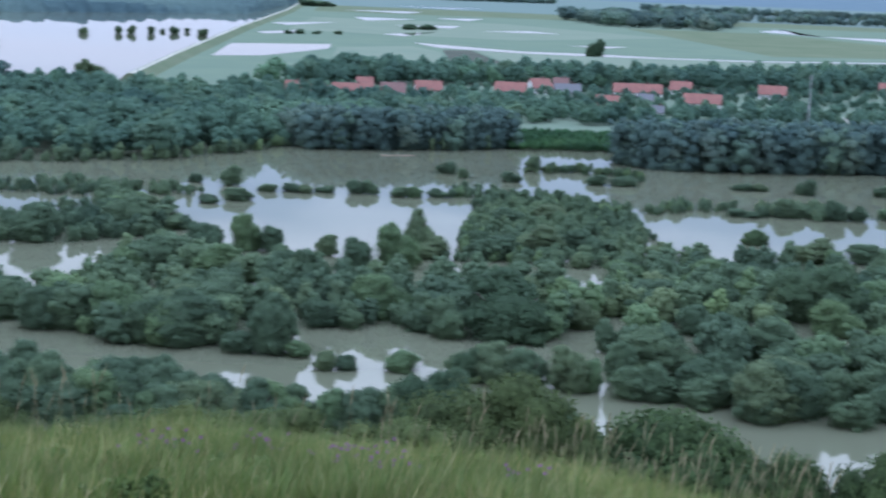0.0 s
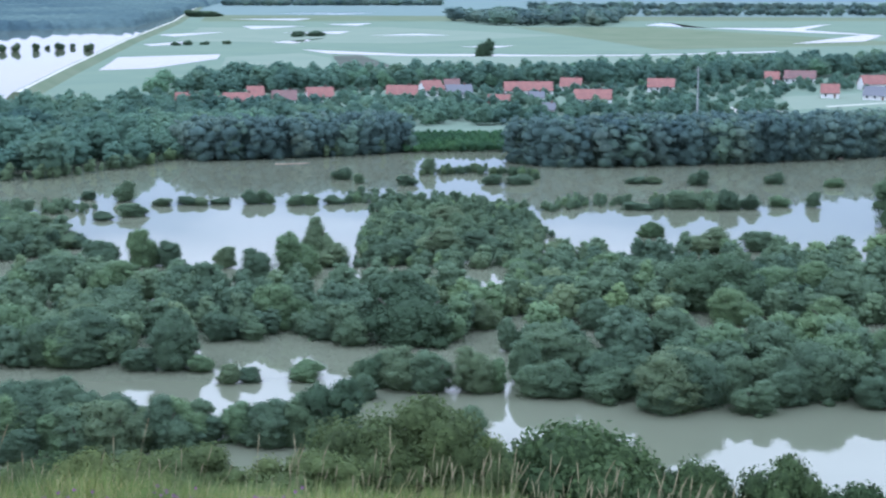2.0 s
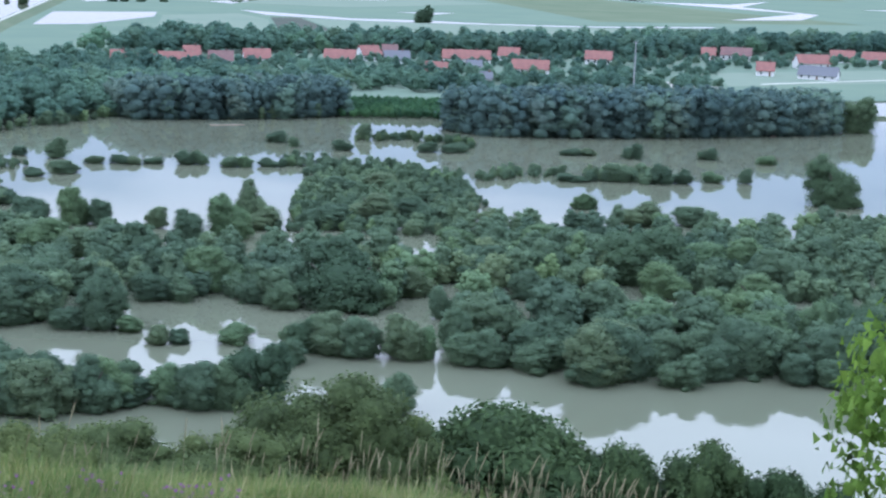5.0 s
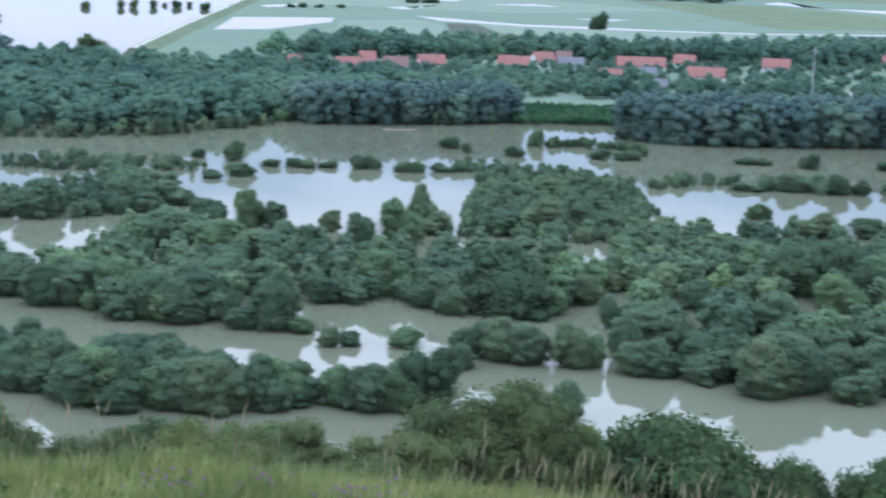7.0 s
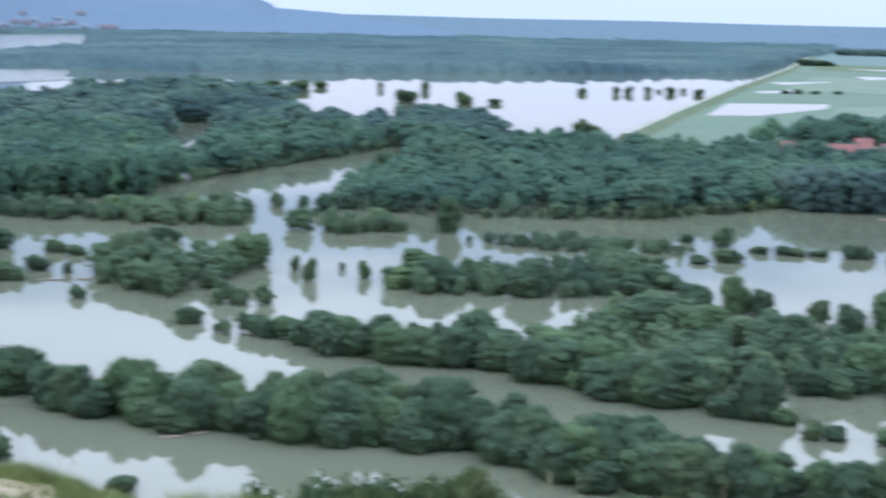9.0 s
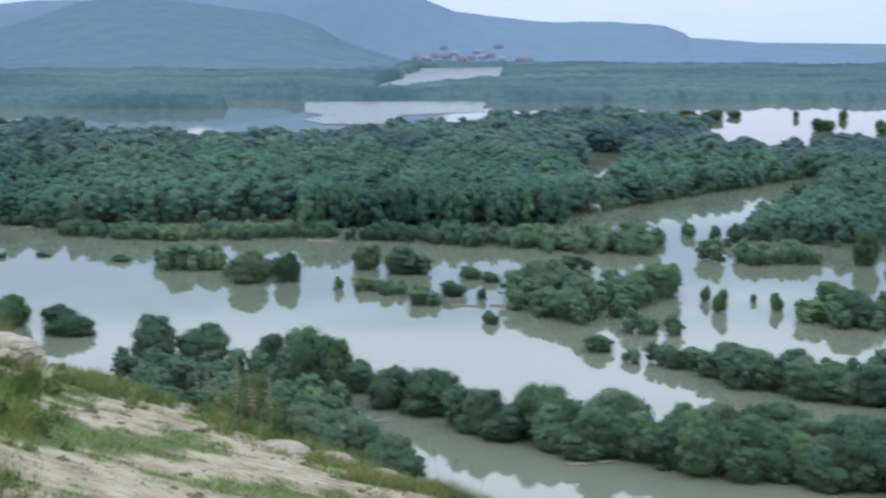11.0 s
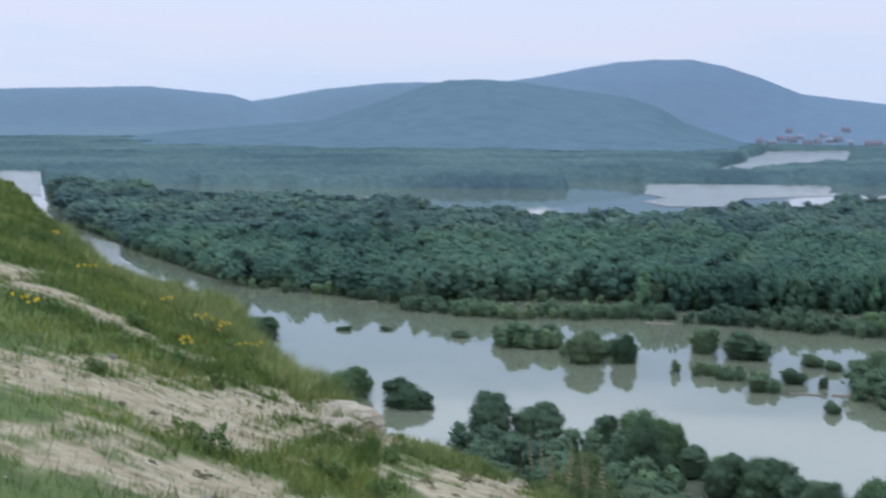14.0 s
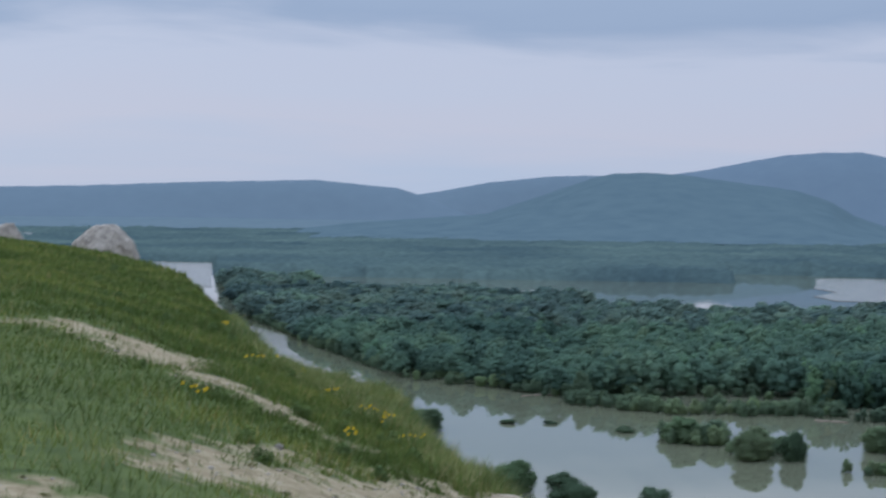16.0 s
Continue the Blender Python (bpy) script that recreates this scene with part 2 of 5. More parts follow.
# Trodden paths and bare limestone soil: from, to, half width
BARE = [
    (-19.5, 9.9, -19.6, 10.9, 0.2), (-19.6, 10.9, -17.5, 10.4, 0.3), (-17.5, 10.4, -16.0, 10.5, 0.23), (-16.0, 10.5, -14.8, 10.5, 0.14), (-14.8, 10.5, -14.2, 10.7, 0.16), (-9.6, 6.0, -10.6, 7.7, 0.18),
    (-8.3, 3.9, -8.2, 4.1, 0.13), (-19.4, 11.1, -17.1, 10.2, 0.29), (-10.0, 6.2, -10.4, 7.4, 0.13), (-9.9, 7.0, -12.8, 12.1, 0.31), (-10.1, 7.6, -12.9, 11.9, 0.26), (-12.6, 11.6, -12.5, 12.2, 0.24),
    (-9.1, 6.9, -9.8, 8.1, 0.17), (-7.2, 5.4, -7.4, 6.1, 0.29), (-6.5, 5.3, -7.1, 7.1, 0.22), (-8.8, 9.0, -10.1, 11.5, 0.16), (-7.2, 8.0, -7.5, 10.0, 0.12), (-8.5, 10.9, -7.6, 10.4, 0.09),
    (-9.7, 10.7, -7.7, 10.3, 0.19), (-7.4, 9.2, -6.5, 10.1, 0.21), (-6.5, 7.0, -6.1, 7.6, 0.17),
]


def bareness(x, y):
    x, y = np.asarray(x, float), np.asarray(y, float)
    out = np.zeros(x.shape)
    edge = 0.4 * wobble(x, y, 0.5, 5) + 0.38 * wobble(x, y, 0.19, 8) + 0.3 * wobble(x, y, 0.08, 4)
    for x1, y1, x2, y2, w in BARE:
        dx, dy = x2 - x1, y2 - y1
        t = np.clip(((x - x1) * dx + (y - y1) * dy) / (dx * dx + dy * dy + 1e-6), 0, 1)
        far = np.hypot(x - x1 - t * dx, y - y1 - t * dy)
        out = np.maximum(out, np.clip(1.7 - far / (w * 2.3) + edge * 1.7, 0, 1))
    return np.clip((out - 0.25) * 1.6, 0, 1)


x, y = verts[:, 0], verts[:, 1]
d, az = np.hypot(x, y), np.degrees(np.arctan2(x, y))
cliff = np.clip((d - rim(az)[0] - 0.3) / 0.4, 0, 1) * (az < -28) * (d < 400)
me.attributes.new("bare", "FLOAT", "POINT").data.foreach_set("value", np.maximum(bareness(x, y), cliff * 0.9).astype(np.float32))
ground = tagged(new("ground", me), "grassy limestone hilltop above the flooded plain", "ground", kind="structure")

verts, faces = polar_sheet(np.geomspace(30, 4200, 24), np.arange(-180, 181, 4.0), lambda x, y: 0 * x)
tagged(new("water", mesh_of("water", verts, faces, M_WATER)), "muddy brown flood water mirroring the sky", "water", kind="structure")


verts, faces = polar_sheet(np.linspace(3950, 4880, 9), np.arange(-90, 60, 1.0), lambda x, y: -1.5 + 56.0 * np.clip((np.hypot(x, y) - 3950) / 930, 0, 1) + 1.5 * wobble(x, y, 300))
tagged(new("backdrop_plain", mesh_of("backdrop_plain", verts, faces, M_HAZY, True)), "distant wooded plain coloured blue-grey for haze", "horizon", kind="structure")


def flat(name, outline, z, mat, label="", category="ground", thick=0.5):
    """A level slab with the given outline."""
    bm = bmesh.new()
    face = bm.faces.new([bm.verts.new((x, y, z)) for x, y in outline])
    if face.normal.z < 0 or face.calc_area() and sum((b0[0] - a0[0]) * (b0[1] + a0[1]) for a0, b0 in zip(outline, outline[1:] + outline[:1])) > 0:
        face.normal_flip()
    ret = bmesh.ops.extrude_face_region(bm, geom=[face])
    for v in ret["geom"]:
        if isinstance(v, bmesh.types.BMVert):
            v.co.z -= thick
    bmesh.ops.recalc_face_normals(bm, faces=bm.faces)
    bmesh.ops.triangulate(bm, faces=bm.faces)
    return tagged(part(name, bm, mat), label, category, kind="structure")


flat("plain", [(-156, 815), (-165, 1000), (-187, 1460), (-200, 2060), (-320, 4300), (2300, 3700), (1300, 1500), (460, 900), (330, 700), (230, 660), (150, 640), (75, 590), (20, 590),
               (-30, 640), (-90, 700), (-140, 780)], 0.5, M_FIELD, "green crop fields on the plain", "field", 3)
flat("plain", [(-225, 2500), (-320, 4290), (2290, 3695), (1900, 2700), (900, 2300)], 0.56, M_PLAIN, "far meadows of the plain, greyed and blued for haze", "field", 0.4)

# ---- hills ----


def hill(name, skyline, far, depth, mat, label):
    """A wooded hill: its skyline as bearing and rise over the eye, at a distance, sloping to both sides."""
    az = np.arange(skyline[0][0], skyline[-1][0] + 0.01, 0.15)
    el = np.interp(az, [s[0] for s in skyline], [s[1] for s in skyline])
    top = EYE + far * np.tan(np.radians(el)) / np.cos(np.radians(0))
    s = np.linspace(-1, 1, 41)
    a, t = np.meshgrid(np.radians(az), s, indexing="ij")
    r = far + t * depth
    shape = np.cos(np.pi / 2 * np.abs(t)) ** 1.2
    r = np.minimum(r, 4930)
    x, y = r * np.sin(a), r * np.cos(a)
    base = np.minimum(top, 20)
    z = base[:, None] - 12 + (top - base + 12)[:, None] * shape
    z = z + shape * (1 - shape) * 14 * wobble(x, y, 160) + 1.0 * wobble(x, y, 21, 1) * shape
    n, m = z.shape
    idx = np.arange(n * m).reshape(n, m)
    f = np.stack([idx[:-1, :-1], idx[1:, :-1], idx[1:, 1:], idx[:-1, 1:]], -1).reshape(-1, 4)
    me = mesh_of(name, np.stack([x, y, z], -1).reshape(-1, 3), f, mat, True)
    return tagged(new(name, me), label, "hill", kind="structure")


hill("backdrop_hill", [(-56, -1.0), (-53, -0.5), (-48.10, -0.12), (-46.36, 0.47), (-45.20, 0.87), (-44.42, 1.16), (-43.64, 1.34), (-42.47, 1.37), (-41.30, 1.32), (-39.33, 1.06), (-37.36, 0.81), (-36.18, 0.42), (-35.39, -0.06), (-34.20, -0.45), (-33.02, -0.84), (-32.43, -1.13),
     ], 3700, 900, M_HILL[0], "rounded wooded hill, coloured blue for evening haze")
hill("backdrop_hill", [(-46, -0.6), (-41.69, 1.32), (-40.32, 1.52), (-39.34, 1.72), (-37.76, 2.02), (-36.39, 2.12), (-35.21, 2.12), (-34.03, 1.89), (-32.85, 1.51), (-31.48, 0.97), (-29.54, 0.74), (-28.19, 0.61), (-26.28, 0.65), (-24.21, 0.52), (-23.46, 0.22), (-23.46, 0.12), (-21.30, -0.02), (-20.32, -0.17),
     (-18.5, -0.35), (-17, -0.6)], 4400, 500, M_HILL[1], "high wooded hill behind the town, coloured blue for haze")
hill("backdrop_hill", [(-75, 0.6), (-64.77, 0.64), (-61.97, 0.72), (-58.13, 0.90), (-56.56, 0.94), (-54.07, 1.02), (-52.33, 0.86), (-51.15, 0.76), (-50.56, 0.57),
     (-48, -0.1), (-46, -0.6)], 4750, 300, M_HILL[2], "long far ridge, coloured blue for haze")
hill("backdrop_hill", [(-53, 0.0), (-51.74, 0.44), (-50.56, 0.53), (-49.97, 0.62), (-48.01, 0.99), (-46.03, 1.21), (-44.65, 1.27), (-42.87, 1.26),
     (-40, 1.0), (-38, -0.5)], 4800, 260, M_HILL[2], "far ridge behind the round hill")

# ---- trees ----


ICO = {}


def round_mesh(level):
    """Corners and faces of a ball of that fineness."""
    if level not in ICO:
        bm = bmesh.new()
        bmesh.ops.create_icosphere(bm, subdivisions=level, radius=1)
        bm.verts.index_update()
        ICO[level] = (np.array([v.co[:] for v in bm.verts]), np.array([[v.index for v in f.verts] for f in bm.faces]))
        bm.free()
    return ICO[level]


def blobs(rng, centres, radii, flatten, level=2, rough=0.1):
    """Uneven closed lumps."""
    bv, bf = round_mesh(level)
    vs, fs, n = [], [], 0
    for c, r in zip(centres, radii):
        k = rng.uniform(1 - rough, 1 + 0.4 * rough, len(bv))[:, None]
        vs.append(bv * k * r * np.array([1, 1, flatten]) + np.asarray(c))
        fs.append(bf + n)
        n += len(bv)
    return np.concatenate(vs), np.concatenate(fs)


def crown_parts(rng, centres, radii, leaves, size, flatten, core=0.75, level=2):
    """Corners, faces and soft normals of a crown: lumps of foliage clad in small leaf sprays that lie along them."""
    centres, radii = np.asarray(centres, float), np.asarray(radii, float)
    squash = np.array([1, 1, flatten])
    share = radii ** 2
    want = leaves * 3
    pick = rng.choice(len(radii), want, p=share / share.sum())
    n = rng.normal(size=(want, 3))
    n /= np.linalg.norm(n, axis=1)[:, None]
    p = centres[pick] + n * (radii[pick] * (0.74 + 0.66 * rng.random(want) ** 1.8))[:, None] * squash
    gap = np.linalg.norm((p[:, None, :] - centres[None]) / squash, axis=2) / radii[None]
    gap[np.arange(want), pick] = 9
    ok = np.flatnonzero((gap.min(1) > 0.8) & (p[:, 2] > 0.015 * centres[:, 2].max()))[:leaves]
    p, n, lobe = p[ok], n[ok], pick[ok]
    m = len(ok)
    t = np.cross(n, rng.normal(size=(m, 3)))
    t /= np.linalg.norm(t, axis=1)[:, None]
    u = np.cross(n, t)
    tilt = rng.normal(0, 0.75, m)[:, None]
    u = u * np.cos(tilt) + n * np.sin(tilt)
    s = (size * rng.uniform(0.6, 1.4, m))[:, None]
    v1 = np.stack([p - t * s * 0.6, p + t * s * 0.55 - u * s * 0.3, p + u * s * 0.75], 1).reshape(-1, 3)
    middle = np.array([0, 0, 0.35 * centres[:, 2].max()])
    whole = p - middle
    whole /= np.linalg.norm(whole, axis=1)[:, None]
    soft = n * 0.7 + whole * 0.45 + rng.normal(0, 0.26, (m, 3))
    n1 = np.repeat(soft, 3, axis=0)
    bv, bf = round_mesh(level)
    v2, f2 = blobs(rng, centres, radii * core, flatten, level, 0.12)
    v2[:, 2] = np.maximum(v2[:, 2], -0.02)
    n2 = np.tile(bv, (len(radii), 1)) * 0.7
    whole = v2 - middle
    n2 = n2 + 0.45 * whole / np.maximum(np.linalg.norm(whole, axis=1)[:, None], 1e-6)
    normals = np.concatenate([n1, n2])
    normals /= np.maximum(np.linalg.norm(normals, axis=1)[:, None], 1e-6)
    return np.concatenate([v1, v2]), np.concatenate([np.arange(3 * m).reshape(-1, 3), f2 + 3 * m]), normals


def soft_mesh(name, verts, faces, normals, mat):
    me = mesh_of(name, verts, faces, mat, True)
    me.attributes.new("custom_normal", "FLOAT_VECTOR", "POINT").data.foreach_set("vector", normals.astype(np.float32).ravel())
    return me


def crown_shape(rng, species):
    """Lobes of a crown of height 1: centres and radii."""
    cs, rs = [], []
    if species in ("willow", "forest"):
        low, heads = (0.04, rng.integers(2, 5)) if species == "willow" else (0.2, rng.integers(2, 4))
        for k in range(heads):
            a0, q0 = 6.28 * k / heads + rng.uniform(0, 1.2), rng.uniform(0.08, 0.24)
            top, half = (1.0 if k == 0 else rng.uniform(0.6, 0.95)), rng.uniform(0.22, 0.31)
            hx, hy = q0 * math.cos(a0), q0 * math.sin(a0)
            mid = low + 0.42 * (top - low)
            tall = top - mid
            for i in range(rng.integers(17, 23)):
                d = rng.normal(size=3)
                d /= np.linalg.norm(d)
                d[2] = abs(d[2]) if rng.random() < 0.6 else d[2]
                r = rng.uniform(0.055, 0.13)
                k2 = rng.uniform(0.84, 1.22)
                if d[2] < 0:
                    d[:2] /= max(0.3, math.hypot(d[0], d[1]))
                cs.append((hx + d[0] * (half - 0.5 * r) * k2, hy + d[1] * (half - 0.5 * r) * k2, max(low, mid + d[2] * (tall - r) * min(k2, 1))))
                rs.append(r)
            for z in (-0.45, 0.0, 0.45):
                cs.append((hx, hy, mid + z * tall))
                rs.append((0.86 - 0.3 * max(z, 0)) * half)
    elif species == "poplar":
        for i in range(22):
            h = 0.06 + 0.84 * i / 21
            a, q = rng.uniform(0, 6.28), rng.uniform(0.02, 0.15)
            cs.append((q * math.cos(a), q * math.sin(a), h))
            rs.append((0.11 - 0.05 * (h > 0.75)) * rng.uniform(0.6, 1.15))
    elif species == "mound":
        for i in range(26):
            a, q = rng.uniform(0, 6.28), 0.46 * math.sqrt(rng.uniform(0.0, 1))
            r = rng.uniform(0.09, 0.16)
            cs.append((q * math.cos(a), q * math.sin(a), max(0.08, (1.0 - r) * math.sqrt(1 - (q / 0.5) ** 2) * rng.uniform(0.86, 1.0))))
            rs.append(r)
        cs.append((0, 0, 0.35))
        rs.append(0.42)
    return cs, rs


def trunk_mesh(rng, height, reach):
    """A tapered, slightly leaning trunk with three limbs."""
    bm = bmesh.new()
    stems = [((0, 0, -0.4), (rng.uniform(-0.04, 0.04) * height, rng.uniform(-0.04, 0.04) * height, height * 0.6), 0.035 * height, 0.018 * height)]
    top = stems[0][1]
    for i in range(3):
        a = 2.1 * i + rng.uniform(0, 1)
        z0 = rng.uniform(0.25, 0.45)
        start = tuple(top[j] * z0 / 0.6 if j < 2 else z0 * height for j in range(3))
        stems.append((start, (reach * math.cos(a), reach * math.sin(a), height * rng.uniform(0.6, 0.75)), 0.018 * height, 0.006 * height))
    for p0, p1, r0, r1 in stems:
        p0, p1 = Vector(p0), Vector(p1)
        m = Matrix.Translation((p0 + p1) / 2) @ (p1 - p0).to_track_quat("Z", "Y").to_matrix().to_4x4()
        bmesh.ops.create_cone(bm, cap_ends=True, segments=6, radius1=r0, radius2=r1, depth=(p1 - p0).length, matrix=m)
    return bm


def tree_thing(name, species, seed, height, leaves, size, mat, label, category="tree", core=0.83, level=2):
    """A tree or bush: an empty at its foot with a trunk and a leafy crown."""
    rng = np.random.default_rng(seed)
    cs, rs = crown_shape(rng, species)
    cs, rs = np.array(cs) * height, np.array(rs) * height
    v, f, n = crown_parts(rng, cs, rs, leaves, size, 0.85 if species != "poplar" else 1.3, core, level)
    root = new(name)
    crown = new("crown", soft_mesh("crown", v, f, n, mat))
    crown.parent = root
    part("trunk", trunk_mesh(rng, height, 0.25 * height), M_BARK, root)
    return tagged(root, label, category)


def wood_mesh(name, spots, species, mat, leaves, size, label, kinds=7, level=1, spread=(0.95, 1.3), core=0.85):
    """A wood that nobody could count, as one mesh. spots: x, y, z, height."""
    rng = np.random.default_rng(11)
    models = []
    for k in range(kinds):
        cs, rs = crown_shape(rng, species)
        models.append(crown_parts(rng, cs, rs, leaves, size, 0.85 if species != "poplar" else 1.3, core, level))
    vs, fs, ns, tones, total = [], [], [], [], 0
    for x, y, z, h in spots:
        v, f, n = models[rng.integers(kinds)]
        a = rng.uniform(0, 6.28)
        c, s = math.cos(a), math.sin(a)
        wide = h * rng.uniform(*spread)
        vs.append(np.stack([x + wide * (v[:, 0] * c - v[:, 1] * s), y + wide * (v[:, 0] * s + v[:, 1] * c), z + h * v[:, 2]], 1))
        ns.append(np.stack([n[:, 0] * c - n[:, 1] * s, n[:, 0] * s + n[:, 1] * c, n[:, 2]], 1))
        fs.append(f + total)
        tones.append(np.full(len(v), 0.5 + 0.28 * float(wobble(x, y, 45, 7)) + rng.uniform(-0.32, 0.32), dtype=np.float32))
        total += len(v)
    ob = new(name, soft_mesh(name, np.concatenate(vs), np.concatenate(fs), np.concatenate(ns), mat))
    ob.data.attributes.new("tone", "FLOAT", "POINT").data.foreach_set("value", np.concatenate(tones))
    return tagged(ob, label, "trees", kind="stuff")


def scatter(rng, outline, step, grow=0.0):
    """Uneven spots inside an outline, about a step apart."""
    xs, ys = [p[0] for p in outline], [p[1] for p in outline]
    gx, gy = np.meshgrid(np.arange(min(xs) - step, max(xs) + step, step), np.arange(min(ys) - step, max(ys) + step, step))
    gx, gy = gx + rng.uniform(-0.45, 0.45, gx.shape) * step, gy + rng.uniform(-0.45, 0.45, gy.shape) * step
    gx, gy = gx.ravel(), gy.ravel()
    ok = inside(outline, gx, gy)
    for a in np.arange(0, 6.28, 1.57):
        if grow:
            ok |= inside(outline, gx + grow * math.cos(a), gy + grow * math.sin(a))
    return gx[ok], gy[ok]


FAR_WATER = [[(-1188, 1742), (-1530, 2338), (-1870, 2921), (-1827, 3191), (-1465, 2548), (-1290, 2047)], [(-1370, 2142), (-1900, 2971), (-1860, 3246), (-1422, 2463)],
             [(-3432, 1618), (-3216, 1839), (-3228, 1521)], [(-1596, 927), (-1522, 965), (-1162, 737), (-1219, 747)],
             [(-812, 1087), (-935, 1256), (-817, 1389), (-772, 1318), (-714, 1083), (-757, 1043)], [(-900, 911), (-1003, 1015), (-845, 1132), (-744, 935)],
             [(-744, 1163), (-863, 1349), (-801, 1387), (-745, 1280)], [(-720, 472), (-628, 440), (-495, 362), (-480, 325), (-560, 325)]]
CLEARINGS = [[(-403, 780), (-386, 823), (-347, 725), (-325, 651), (-339, 667)]]
CHANNEL = [(-227, 499), (-212, 498), (-216, 549), (-219, 617), (-235, 707), (-248, 699), (-241, 611), (-240, 563)]
WOODS, TALL = [], []


def wood(name, species, height, outline):
    """Notes a wood: the outline of its ground and its usual height."""
    WOODS.append((name, species, height, outline))


def stand(species, trees):
    """Notes single trees: x, y, height, width."""
    TALL.extend((species, *q) for q in trees)


# Flooded willow woods: an outline of their ground and a usual height
wood("willows on the near bank", "willow", 6.5, [(-43, 200), (-33, 201), (-23, 201), (-13, 202), (-4, 202), (-2, 213), (-7, 213), (-15, 212), (-21, 209), (-29, 217), (-35, 215), (-40, 221), (-47, 220)])
wood("willows of the long island", "willow", 6.5, [(-53, 251), (-37, 251), (-34, 266), (-23, 271), (-14, 269), (-4, 264), (5, 261), (19, 263), (27, 272), (31, 299), (19, 309), (8, 305), (2, 313), (-9, 308), (-22, 310), (-32, 315), (-43, 320), (-55, 328), (-68, 322)])
wood("willows at the pool's edge", "willow", 4.5, [(-74, 351), (-64, 352), (-60, 361), (-58, 360), (-73, 398), (-86, 411)])
wood("willows of the wide thicket", "willow", 8, [(24, 225), (31, 227), (33, 222), (40, 221), (44, 216), (51, 219), (55, 215), (61, 217), (71, 219), (76, 218), (82, 217), (94, 252), (84, 255), (71, 258), (57, 261), (44, 264), (29, 262)])
wood("willows of the wide thicket", "willow", 6, [(30, 281), (46, 281), (61, 275), (75, 272), (89, 269), (101, 270), (130, 352), (109, 334), (98, 329), (90, 338), (79, 340), (67, 335), (55, 338), (45, 342), (38, 349)])
wood("willows between the pools", "willow", 3.2, [(9, 336), (20, 330), (34, 332), (48, 370), (48, 372), (45, 419), (31, 431), (17, 435), (9, 426), (7, 378), (1, 334)])
wood("willow clump in the channel", "willow", 6.5, [(1, 235), (5, 231), (13, 228), (22, 229), (21, 231), (16, 232), (8, 233), (3, 227)])
wood("low willows in the flood", "willow", 3, [(81, 416), (97, 413), (108, 412), (107, 412), (102, 432), (85, 429)])
wood("low willows in the flood", "willow", 2.6, [(47, 410), (58, 416), (75, 425), (76, 433), (62, 433), (51, 412)])
wood("low willows in the flood", "willow", 3, [(-86, 412), (-76, 416), (-66, 416), (-64, 424), (-67, 423), (-78, 427), (-89, 424)])
wood("low willows in the flood", "willow", 3, [(0, 432), (9, 430), (18, 441), (17, 441), (8, 445)])
wood("drowned hedge", "dark", 2.6, [(24, 489), (36, 494), (53, 489), (58, 478), (59, 488), (54, 499), (37, 504), (25, 498)])
wood("willows of the wide thicket", "willow", 6, [(89, 232), (102, 229), (144, 332), (125, 336)])
wood("willows on the near bank", "willow", 6.5, [(-128, 211), (-118, 208), (-102, 208), (-85, 207), (-73, 209), (-61, 211), (-48, 204), (-37, 204), (-40, 219), (-45, 216), (-52, 221), (-61, 224), (-74, 227), (-86, 230), (-94, 230), (-103, 222), (-111, 222), (-122, 217), (-131, 217)])
wood("willows of the long island", "willow", 6.5, [(-119, 278), (-106, 268), (-92, 262), (-77, 264), (-63, 258), (-51, 255), (-48, 255), (-55, 289), (-69, 289), (-88, 282), (-101, 278), (-107, 273), (-111, 267)])
wood("willows of the second island", "willow", 5, [(-121, 346), (-111, 332), (-95, 336), (-81, 339), (-71, 345), (-67, 355), (-64, 380), (-84, 379), (-101, 365), (-116, 353), (-119, 337)])
wood("low willows by the forest", "willow", 2.8, [(-125, 421), (-105, 408), (-87, 412), (-80, 415), (-83, 427), (-97, 435), (-110, 425), (-123, 414)])
wood("willow island", "willow", 6.5, [(-177, 316), (-158, 305), (-150, 313), (-158, 344), (-150, 348), (-156, 359), (-169, 342), (-187, 360), (-190, 341)])
wood("willow island", "willow", 4.5, [(-142, 303), (-133, 304), (-136, 310), (-143, 306)])
wood("willow island", "willow", 4, [(-131, 278), (-123, 274), (-119, 279), (-118, 276), (-127, 277), (-127, 270)])
wood("willow belt on the far shore", "willow", 6, [(-224, 406), (-203, 412), (-189, 417), (-202, 450), (-207, 455), (-236, 432)])
wood("willow belt on the far shore", "willow", 6, [(-181, 413), (-162, 412), (-146, 426), (-149, 433), (-154, 435), (-178, 417)])
wood("willow belt on the far shore", "willow", 4.5, [(-361, 358), (-323, 367), (-288, 400), (-297, 413), (-322, 393), (-328, 373), (-350, 371), (-364, 363)])
wood("willow belt on the far shore", "willow", 5.5, [(-283, 400), (-265, 403), (-239, 408), (-216, 416), (-202, 423), (-208, 436), (-228, 438), (-258, 423), (-274, 416), (-280, 398)])
wood("willow island", "willow", 5, [(-285, 319), (-272, 327), (-284, 340), (-293, 328)])
wood("willow island", "willow", 4.5, [(-261, 319), (-250, 314), (-249, 329), (-259, 340), (-269, 329)])
wood("willow island", "willow", 3, [(-233, 313), (-225, 318), (-208, 317), (-195, 311), (-200, 319), (-216, 323), (-228, 317)])
wood("willow island", "willow", 5.5, [(-247, 353), (-222, 351), (-229, 361), (-245, 353)])
wood("willow island", "willow", 6.5, [(-182, 325), (-162, 303), (-184, 344), (-192, 344)])
